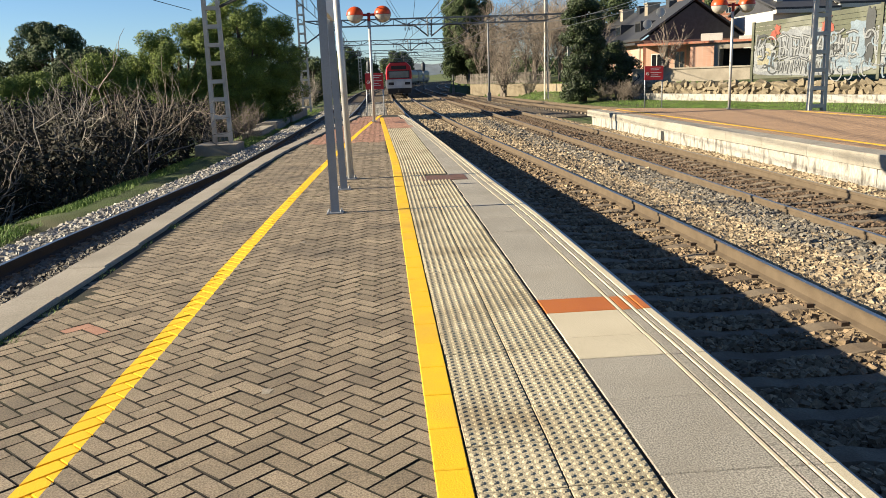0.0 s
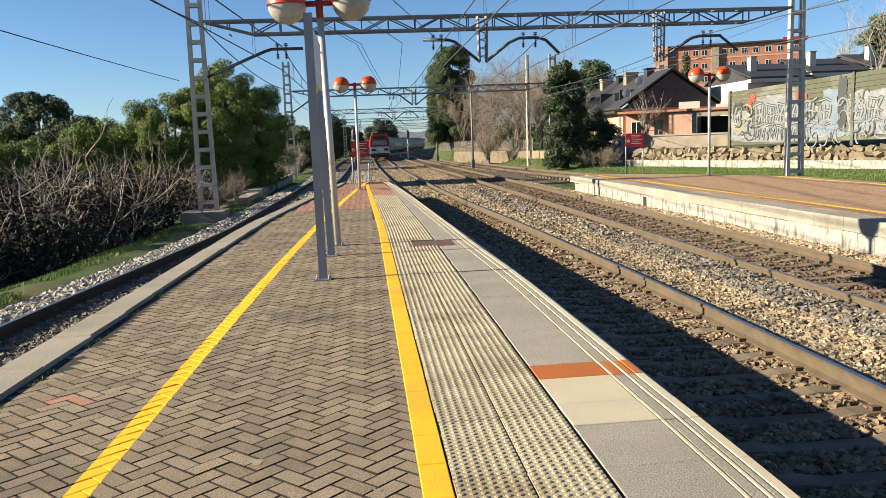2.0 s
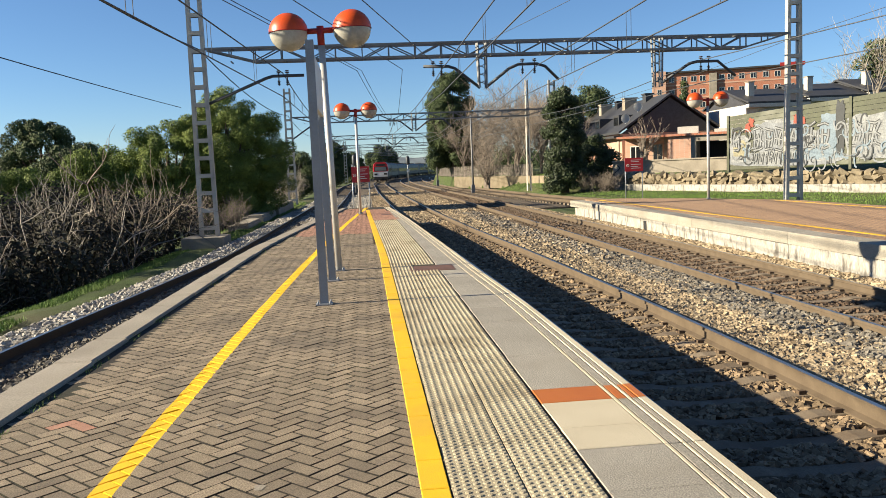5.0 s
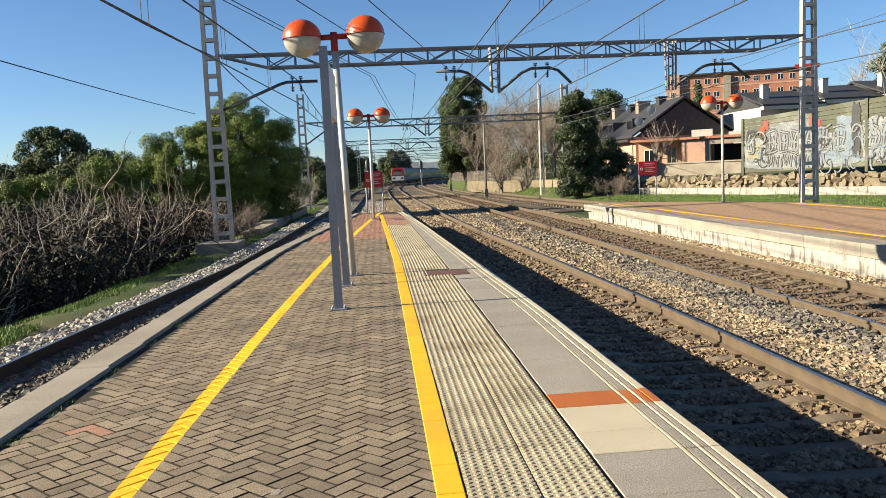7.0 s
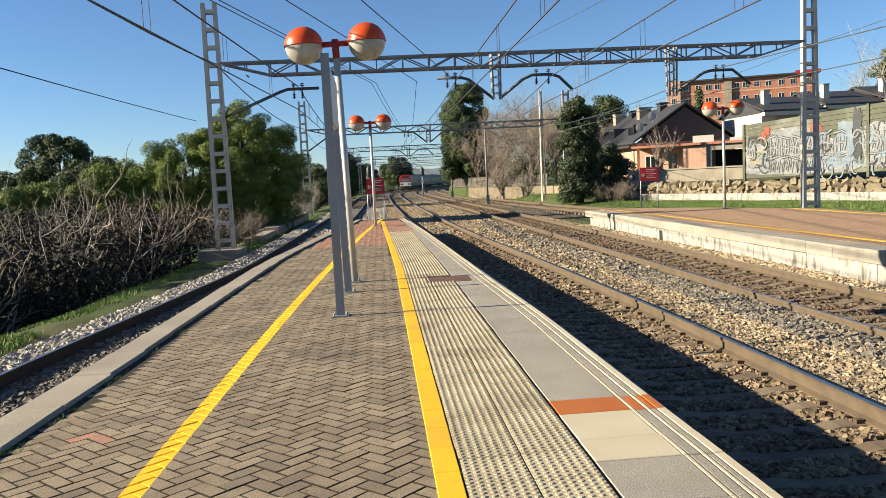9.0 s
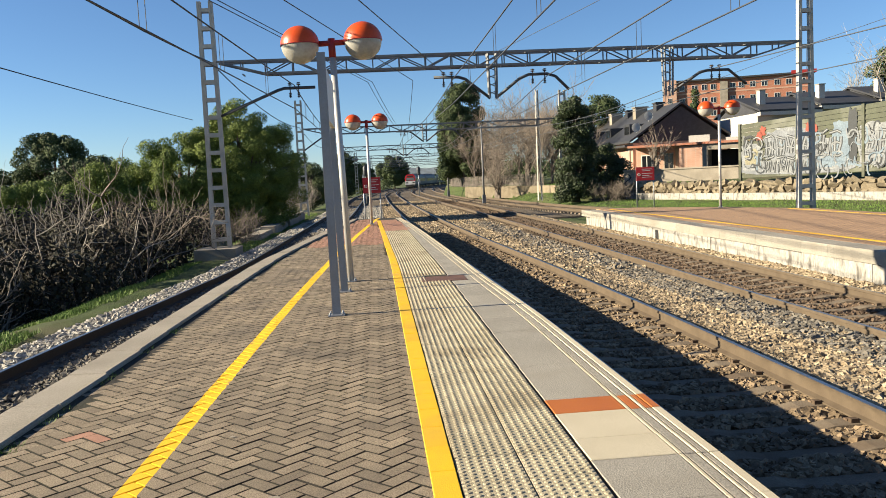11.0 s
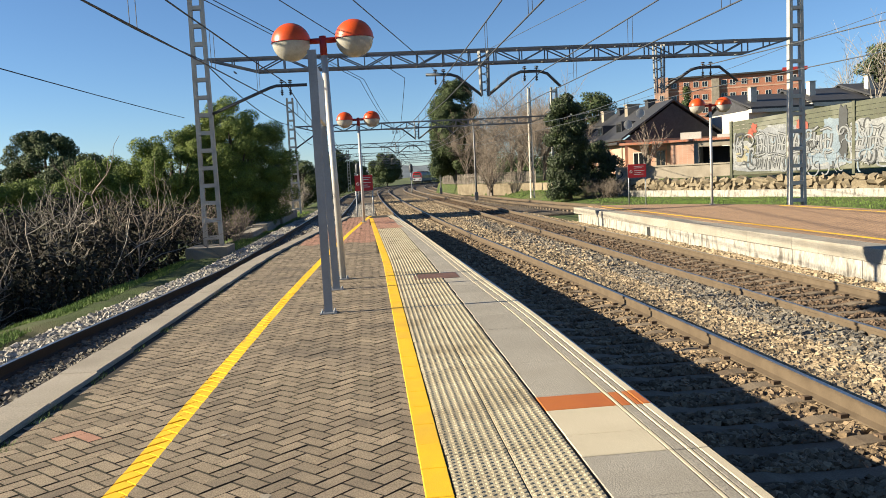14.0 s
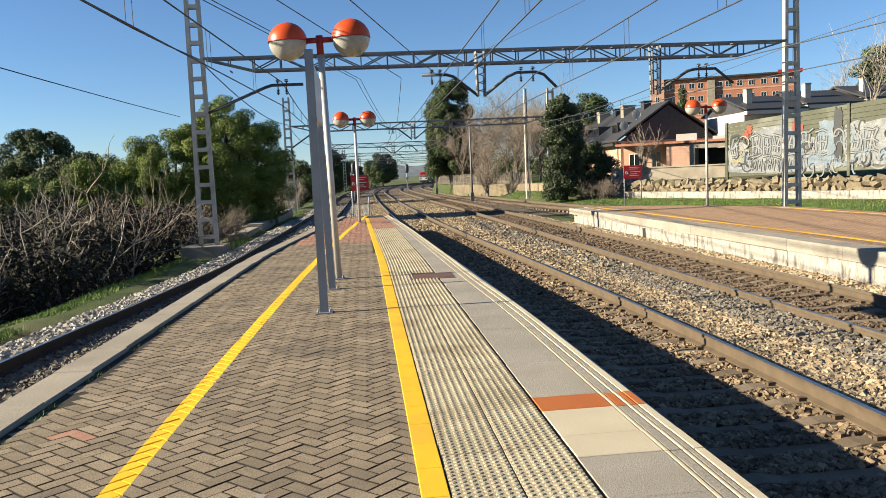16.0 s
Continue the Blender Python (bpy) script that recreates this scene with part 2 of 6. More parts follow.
# ---- geometry helpers ----
def part(name, bm, material, parent=None, label=""):
    """Link a bmesh, or a ready mesh, as one mesh object."""
    if isinstance(bm, bmesh.types.BMesh):
        me = bpy.data.meshes.new(name)
        bm.normal_update()
        bm.to_mesh(me)
        bm.free()
    else:
        me = bm
    if material is not None and not me.materials:
        me.materials.append(material)
    ob = new(name, me)
    if parent is not None:
        ob.parent = parent
    return tagged(ob, label) if label else ob


def box(bm, x0, x1, y0, y1, z0, z1, mi=0):
    v = [bm.verts.new(p) for p in ((x0, y0, z0), (x1, y0, z0), (x1, y1, z0), (x0, y1, z0), (x0, y0, z1), (x1, y0, z1), (x1, y1, z1), (x0, y1, z1))]
    for f in ((3, 2, 1, 0), (4, 5, 6, 7), (0, 1, 5, 4), (1, 2, 6, 5), (2, 3, 7, 6), (3, 0, 4, 7)):
        bm.faces.new([v[i] for i in f]).material_index = mi
    return v


def boxes(*dims):
    bm = bmesh.new()
    for d in dims:
        box(bm, *d)
    return bm


def bar(bm, a, b, w, h=None, up=(0, 0, 1)):
    """A rectangular bar from a to b."""
    a, b = Vector(a), Vector(b)
    d = (b - a).normalized()
    s = d.cross(Vector(up))
    if s.length < 1e-4:
        s = d.cross(Vector((1, 0, 0)))
    s.normalize()
    u = s.cross(d)
    s, u = s * w / 2, u * (h or w) / 2
    v = [bm.verts.new(p + q) for p in (a, b) for q in (-s - u, s - u, s + u, -s + u)]
    for f in ((3, 2, 1, 0), (4, 5, 6, 7), (0, 1, 5, 4), (1, 2, 6, 5), (2, 3, 7, 6), (3, 0, 4, 7)):
        bm.faces.new([v[i] for i in f])


def tube(bm, pts, radii, n=8, caps=True):
    """A round tube through the points."""
    rings = []
    pts = [Vector(p) for p in pts]
    if not isinstance(radii, (list, tuple)):
        radii = [radii] * len(pts)
    for i, p in enumerate(pts):
        d = (pts[min(i + 1, len(pts) - 1)] - pts[max(i - 1, 0)]).normalized()
        s = d.cross(Vector((0, 0, 1)))
        if s.length < 1e-3:
            s = d.cross(Vector((0, 1, 0)))
        s.normalize()
        u = s.cross(d)
        rings.append([bm.verts.new(p + (s * math.cos(2 * math.pi * k / n) + u * math.sin(2 * math.pi * k / n)) * radii[i]) for k in range(n)])
    for a, b in zip(rings, rings[1:]):
        for k in range(n):
            f = bm.faces.new((a[k], a[(k + 1) % n], b[(k + 1) % n], b[k]))
            f.smooth = n > 5
    if caps:
        bm.faces.new(rings[0][::-1])
        bm.faces.new(rings[-1])


def raw_mesh(name, verts, faces, material, smooth=False):
    """A mesh from arrays; faces all have the same number of corners."""
    verts, faces = np.asarray(verts, np.float32), np.asarray(faces, np.int32)
    me = bpy.data.meshes.new(name)
    k = faces.shape[1]
    me.vertices.add(len(verts))
    me.vertices.foreach_set("co", verts.ravel())
    me.loops.add(faces.size)
    me.loops.foreach_set("vertex_index", faces.ravel())
    me.polygons.add(len(faces))
    me.polygons.foreach_set("loop_start", np.arange(len(faces), dtype=np.int32) * k)
    me.polygons.foreach_set("loop_total", np.full(len(faces), k, np.int32))
    me.materials.append(material)
    me.update(calc_edges=True)
    if smooth:
        me.shade_smooth()
    else:
        me.shade_flat()
    return me


def curve_x(knots):
    """A smooth x(y) through knots (y, x)."""
    ys, xs = np.array([k[0] for k in knots], float), np.array([k[1] for k in knots], float)
    se = np.diff(xs) / np.diff(ys)
    sl = np.concatenate([[se[0]], [0.0 if a * b <= 0 else 2 * a * b / (a + b) for a, b in zip(se, se[1:])], [se[-1]]])

    def at(y):
        y = min(max(y, ys[0]), ys[-1] - 1e-6)
        i = int(np.searchsorted(ys, y, "right") - 1)
        h = ys[i + 1] - ys[i]
        t = (y - ys[i]) / h
        return float((2 * t**3 - 3 * t**2 + 1) * xs[i] + (t**3 - 2 * t**2 + t) * h * sl[i] + (-2 * t**3 + 3 * t**2) * xs[i + 1] + (t**3 - t**2) * h * sl[i + 1])
    return at


# track centre lines, x as a function of y
C0 = curve_x([(-60, -5.0), (0, -4.45), (10, -4.12), (17, -3.55), (24, -3.05), (39, -2.85), (70, -2.6), (110, -2.6), (150, -1.7), (200, 1.8), (240, 8.0), (280, 17.0), (330, 31.5), (420, 62.0)])
C1 = curve_x([(-60, 3.45), (0, 3.45), (10, 3.42), (18, 3.25), (31, 2.80), (54, 2.40), (92, 2.15), (125, 2.2), (160, 3.2), (200, 6.4), (240, 12.6), (280, 21.4), (330, 36.0), (420, 66.0)])
C2 = curve_x([(-60, 7.2), (10, 7.2), (30, 7.25), (50, 7.2), (75, 6.9), (110, 6.6), (140, 7.0), (170, 8.3), (200, 10.6), (240, 16.9), (280, 25.8), (330, 40.0), (420, 70.0)])
C3 = curve_x([(-60, 18.5), (10, 18.2), (28, 16.6), (40, 13.9), (50, 12.4), (66, 11.3), (90, 10.6), (120, 10.7), (160, 12.0), (200, 15.2), (240, 21.0), (280, 29.8), (330, 44.0), (420, 74.0)])
RAIL_Z, BED_Z = -0.60, -0.87

# ---- ground ----
TERRACE = [(44.0, -10.0), (33.0, 22.0), (26.4, 40.0), (22.5, 48.0), (18.9, 58.0), (15.0, 75.0), (9.8, 90.0), (9.3, 115.0), (12.5, 150.0)]


def terrace_x(y):
    """x of the foot of the retaining wall at y."""
    p = TERRACE
    if y <= p[0][1]:
        return p[0][0]
    for (xa, ya), (xb, yb) in zip(p, p[1:]):
        if y <= yb:
            return xa + (xb - xa) * (y - ya) / (yb - ya)
    return C3(y) + 6


def smooth(a, b, v):
    t = min(max((v - a) / (b - a), 0), 1)
    return t * t * (3 - 2 * t)


def ground_z(x, y):
    yy = min(max(y, -60), 419)
    left = C0(yy) - 2.4
    z = -0.97
    if x < left:
        d = left - x
        z = -0.90 - 1.6 * smooth(0.5, 6, d) + 0.12 * noise.noise((x * 0.3, y * 0.3, 0))
        z += 1.2 * smooth(14, 40, d)
    elif x > C2(yy) + 1.8:
        tx = terrace_x(y)
        z = -0.95 + 0.30 * smooth(C2(yy) + 4.5, C2(yy) + 9, x) if y < 60 else -0.97 + 0.70 * smooth(C3(yy) + 2.0, C3(yy) + 4.0, x)
        if x > tx - 4:
            z += 0.05 * smooth(tx - 4, tx, x)
        if x > tx + 0.6:
            z = 0.50 + 0.03 * (x - tx) + 4 * smooth(tx + 25, tx + 70, x)
        z += 0.05 * noise.noise((x * 0.4, y * 0.4, 3))
    return z


def make_ground():
    xs = [-1600, -900, -500, -260, -140, -90] + [-60 + 2.5 * i for i in range(16)] + [-20 + 0.5 * i for i in range(33)] + \
        [-3.5 + 2.0 * i for i in range(6)] + [8 + 0.5 * i for i in range(60)] + [38 + 3 * i for i in range(16)] + [90, 120, 170, 260, 500, 900, 1600]
    ys = [-400, -120, -60, -30] + [-20 + 1.0 * i for i in range(120)] + [100 + 5 * i for i in range(40)] + [310, 350, 400, 500, 700, 1000, 1600, 2600]
    v = [(x, y, ground_z(x, y)) for y in ys for x in xs]
    n = len(xs)
    f = [(j * n + i, j * n + i + 1, (j + 1) * n + i + 1, (j + 1) * n + i) for j in range(len(ys) - 1) for i in range(n - 1)]
    ob = part("ground", raw_mesh("ground", v, f, M["grass"], True), None)
    return tagged(ob, "rough grass and earth ground beside the railway", "ground", kind="structure")


make_ground()


def strip(name, left, right, y0, y1, z, material, label, step=1.0, skirt=0.25):
    """A low embankment sheet between two edges x(y), with sloping shoulders."""
    v, f = [], []
    n = int((y1 - y0) / step) + 1
    for i in range(n):
        y = y0 + i * step
        a, b = left(y), right(y)
        row = [(a - skirt, -0.25)] + [(a + (b - a) * k / 10, 0.02 * noise.noise((y * 0.7, k, 0))) for k in range(11)] + [(b + skirt, -0.25)]
        v += [(x, y, z + dz) for x, dz in row]
    for i in range(n - 1):
        for k in range(12):
            f.append((i * 13 + k, i * 13 + k + 1, (i + 1) * 13 + k + 1, (i + 1) * 13 + k))
    return tagged(part(name, raw_mesh(name, v, f, material, True), None), label, "ballast", kind="structure")


strip("ballast_bed", lambda y: C0(y) - 1.85, lambda y: C2(y) + 2.2 if y < 45 else C3(y) + 1.8, -58, 400, BED_Z, M["ballast"], "pale crushed stone ballast bed under the railway tracks")


# ---- tracks ----
def rail(parent, centre, off, y0, y1, mats, step):
    """One rail: foot, web and head, with a polished running surface."""
    prof = [(-0.07, 0.0), (0.07, 0.0), (0.07, 0.015), (0.012, 0.04), (0.012, 0.125), (0.036, 0.135), (0.036, 0.168), (0.028, 0.176), (-0.028, 0.176), (-0.036, 0.168), (-0.036, 0.135), (-0.012, 0.125), (-0.012, 0.04), (-0.07, 0.015)]
    n, k = int((y1 - y0) / step) + 1, len(prof)
    v, f, mi = [], [], []
    for i in range(n):
        y = y0 + i * step
        s = (centre(y + 0.5) - centre(y - 0.5))
        c = math.sqrt(1 + s * s)
        v += [(centre(y) + (off + px) / c, y - (off + px) * s / c, RAIL_Z - 0.176 + pz) for px, pz in prof]
    for i in range(n - 1):
        for j in range(k):
            f.append((i * k + j, i * k + (j + 1) % k, (i + 1) * k + (j + 1) % k, (i + 1) * k + j))
            mi.append(1 if j == 7 else 0)
    me = raw_mesh("rail", v, f, mats[0])
    me.materials.append(mats[1])
    me.polygons.foreach_set("material_index", mi)
    return part("rail", me, None, parent)


def sleeper_mesh():
    bm = bmesh.new()
    pr = [(-1.3, 0.0), (-0.55, 0.0), (-0.35, -0.035), (0.35, -0.035), (0.55, 0.0), (1.3, 0.0)]
    rows = [(-0.14, -0.10), (-0.10, 0.0), (0.10, 0.0), (0.14, -0.10)]
    g = [[bm.verts.new((x, dy, z + dz)) for dy, dz in rows] for x, z in pr]
    for a, b in zip(g, g[1:]):
        for j in range(3):
            bm.faces.new((a[j], b[j], b[j + 1], a[j + 1]))
    bm.faces.new(g[0])
    bm.faces.new(g[-1][::-1])
    for s in (-0.87, 0.87):
        for e in (-0.11, 0.11):
            for j in (-0.035, 0.035):
                box(bm, s + e - 0.04, s + e + 0.03, j - 0.028, j + 0.028, -0.01, 0.028 + 0.3 * j * e / 0.11, 1)
    bm.normal_update()
    me = bpy.data.meshes.new("sleeper")
    bm.to_mesh(me)
    bm.free()
    me.materials.append(M["sleeper"])
    me.materials.append(M["stone_rust"])
    return me


SLEEPER = sleeper_mesh()


def track(centre, y0, y1, mats, label, near, offs=(-0.87, 0.87)):
    t = tagged(new("railway_track"), label, "railway track", group="railway tracks")
    for off in offs:
        rail(t, centre, off, y0, y1, mats, 1.0)
    n, rest = int((near - 0) / 0.6), []
    for i in range(-12, int((min(y1, 130) - 0) / 0.6)):
        y = 0.6 * i + 0.2
        s = centre(y + 0.5) - centre(y - 0.5)
        m = pose(centre(y), y, RAIL_Z - 0.182, 0, 0, -math.degrees(math.atan(s)) + random.uniform(-0.6, 0.6))
        if i < n:
            ob = new("sleeper", SLEEPER)
            ob.parent, ob.matrix_basis = t, m
        else:
            rest.append(m)
    if rest:
        bm = bmesh.new()
        for m in rest:
            vs = box(bm, -1.3, 1.3, -0.13, 0.13, -0.1, 0.0)
            for q in vs:
                q.co = m @ q.co
        tagged(part("sleeper_rest", bm, M["sleeper"], t), kind="stuff")
    return t


RUST, DARK = (M["rail_side"], M["rail_top"]), (M["rail_dark"], M["rail_top"])
track(C0, -50, 400, DARK, "dark worn side track with rusty rails along the island platform", 60)
track(C1, -50, 400, RUST, "main track with polished rails and concrete sleepers in ballast", 60, (-0.95, 0.87))
track(C2, -50, 400, RUST, "brown rusty main track with concrete sleepers in stained ballast", 60)
track(C3, -50, 400, RUST, "far loop track passing behind the opposite platform", 0)

# ---- island platform ----
P_R = curve_x([(-40, 1.85), (3.5, 1.845), (5.3, 1.825), (8.5, 1.80), (12.6, 1.68), (18, 1.55), (27.8, 1.27), (33.5, 1.02), (36, 0.9)])     # outer edge over the main track
P_L = curve_x([(-40, -3.3), (0, -3.0), (6, -2.86), (10, -2.74), (16.6, -2.60), (20, -2.38), (27.2, -1.82), (33.5, -1.25), (36, -1.0)])  # outer edge of the coping
P_END = 35.2


def ribbon(bm, left, right, y0, y1, z0, z1, step=0.5):
    """A solid slab between two edges x(y)."""
    n = max(2, int(round((y1 - y0) / step)) + 1)
    rows = []
    for i in range(n):
        y = y0 + (y1 - y0) * i / (n - 1)
        a, b = left(y), right(y)
        rows.append([bm.verts.new(p) for p in ((a, y, z0), (b, y, z0), (b, y, z1), (a, y, z1))])
    for r, q in zip(rows, rows[1:]):
        for k in range(4):
            bm.faces.new((r[k], q[k], q[(k + 1) % 4], r[(k + 1) % 4]))
    bm.faces.new(rows[0])
    bm.faces.new(rows[-1][::-1])
    return bm


platform = tagged(part("platform", ribbon(bmesh.new(), lambda y: P_L(y) + 0.03, lambda y: P_R(y) - 0.06, -40, P_END, -1.0, -0.008), M["joint"]),
                  "island station platform paved in grey-brown herringbone pavers", "platform", kind="structure")

# ---- opposite platform ----
RP = [(8.82, -40.0), (15.3, -40.0), (15.3, 27.0), (13.6, 31.0), (11.2, 34.2), (9.4, 34.9), (8.95, 33.9), (8.84, 30.0)]
RP_Z = -0.05


def prism(bm, poly, z0, z1):
    a = [bm.verts.new((x, y, z0)) for x, y in poly]
    b = [bm.verts.new((x, y, z1)) for x, y in poly]
    n = len(poly)
    bm.faces.new(a[::-1])
    bm.faces.new(b)
    for i in range(n):
        bm.faces.new((a[i], a[(i + 1) % n], b[(i + 1) % n], b[i]))
    return bm


opposite = tagged(part("opposite_platform", prism(bmesh.new(), RP, -1.1, RP_Z - 0.14), M["white_wall"]),
                  "opposite station platform with a peeling limewashed side wall", "platform", kind="structure")
part("paving", prism(bmesh.new(), [(9.35, -40.0), (15.2, -40.0), (15.2, 27.0), (13.5, 30.9), (11.1, 34.0), (9.6, 34.6), (9.4, 30)], RP_Z - 0.139, RP_Z - 0.012), M["paving_far"], opposite, "reddish brick paving")

# ---- station lamps ----
def street_lamp(x, y, z, turn=0.0, lean=(0, 0)):
    t = tagged(new("platform_lamp"), "twin-globe platform lamp with orange caps on a steel pole", "lamp", group="platform lamps")
    t.matrix_world = pose(x, y, z, lean[0], lean[1], turn)
    bm = bmesh.new()
    tube(bm, [(0, 0, 0), (0, 0, 3.62)], 0.052, 16)
    part("pole", bm, M["bright_pole"], t)
    bm = boxes((-0.09, 0.09, -0.09, 0.09, 0.002, 0.018))
    for a in (-0.065, 0.065):
        for b in (-0.065, 0.065):
            tube(bm, [(a, b, 0.018), (a, b, 0.05)], 0.012, 6)
    part("base_plate", bm, M["galv"], t)
    bm = bmesh.new()
    tube(bm, [(0, 0, 3.60), (0, 0, 3.90)], 0.057, 16)
    tube(bm, [(-0.24, 0, 3.83), (0.24, 0, 3.83)], 0.045, 12)
    part("cross_arm", bm, M["red_steel"], t, "dark red steel cross arm")
    for s in (-1, 1):
        cx, cz, r = s * 0.50, 3.83, 0.30
        for name, m, lo, hi, lab in (("cap", M["orange_plastic"], 0.0, 90, "orange plastic cap"), ("globe", M["lamp_glass"], -90, 0, "cloudy glass globe")):
            bm = bmesh.new()
            n, k, rr = 28, 10, r * (1.03 if name == "cap" else 1.0)
            rings = []
            for j in range(k + 1):
                a = radians(lo + (hi - lo) * j / k)
                rings.append([bm.verts.new((cx + rr * math.cos(a) * math.cos(2 * math.pi * i / n), rr * math.cos(a) * math.sin(2 * math.pi * i / n), cz + rr * math.sin(a) * 0.98)) for i in range(n)])
            for a, b in zip(rings, rings[1:]):
                for i in range(n):
                    bm.faces.new((a[i], a[(i + 1) % n], b[(i + 1) % n], b[i])).smooth = True
            bmesh.ops.remove_doubles(bm, verts=bm.verts, dist=1e-4)
            g = part(name, bm, m, t, lab)
        bm = bmesh.new()
        ring = []
        for i in range(29):
            a = 2 * math.pi * i / 28
            ring.append((cx + 0.306 * math.cos(a), 0.306 * math.sin(a), cz - 0.002))
        tube(bm, ring, 0.008, 6, caps=False)
        part("seal_ring", bm, M["red_steel"], t)
    return t


street_lamp(-0.495, 13.05, 0.0, -3, (0, -1.4))
street_lamp(-0.25, 30.2, 0.0, -3)
street_lamp(13.32, 30.2, RP_Z, -8)


# ---- flat steel sign post in front of the first lamp ----
def sign_post():
    t = tagged(new("sign_post"), "grey painted steel channel posts of a platform sign", "sign post")
    t.matrix_world = pose(-0.57, 9.72, 0)
    for dx, dy, h, lean in ((0.0, 0.0, 3.16, -0.1), (0.015, 2.1, 3.0, -1.35)):
        k = math.tan(radians(lean))
        u = [(-0.05, -0.005), (0.05, -0.005), (0.05, 0.06), (0.042, 0.06), (0.042, 0.004), (-0.042, 0.004), (-0.042, 0.06), (-0.05, 0.06)]
        bm = prism(bmesh.new(), [(dx + px, dy + py) for px, py in u], 0, h)
        for v in bm.verts:
            v.co.x += k * v.co.z
        part("post", bm, M["grey_paint"], t)
        bm = boxes((dx - 0.10, dx + 0.10, dy - 0.08, dy + 0.10, 0.001, 0.013))
        for a in (-0.075, 0.075):
            for b in (-0.055, 0.075):
                tube(bm, [(dx + a, dy + b, 0.013), (dx + a, dy + b, 0.045)], 0.011, 6)
        part("base_plate", bm, M["galv"], t)
    bm = boxes((-0.03, 0.02, 0.06, 2.1, 2.40, 3.05))
    part("sign_panel", bm, M["white_paint"], t, "white sign board seen edge on")
    return t


sign_post()


# ---- catenary gantries ----
def lattice_mast(t, x, y, z0, z1, w=0.56, d=0.36):
    """Two channels joined by battens on both faces, tapering a little."""
    for s in (-1, 1):
        bm = bmesh.new()
        bar(bm, (x + s * w / 2, y, z0), (x + s * w * 0.36, y, z1), 0.13, d * 0.6, up=(0, 1, 0))
        part("mast_channel", bm, M["lattice"], t)
    n = max(3, int((z1 - z0) / 0.62))
    for i in range(n):
        k = (i + 0.5) / n
        z, ww = z0 + (z1 - z0) * k, w / 2 * (1 - 0.28 * k)
        part("batten", boxes((x - ww, x + ww, y - d * 0.31, y - d * 0.27, z - 0.07, z + 0.07), (x - ww, x + ww, y + d * 0.27, y + d * 0.31, z - 0.07, z + 0.07)), M["lattice"], t)


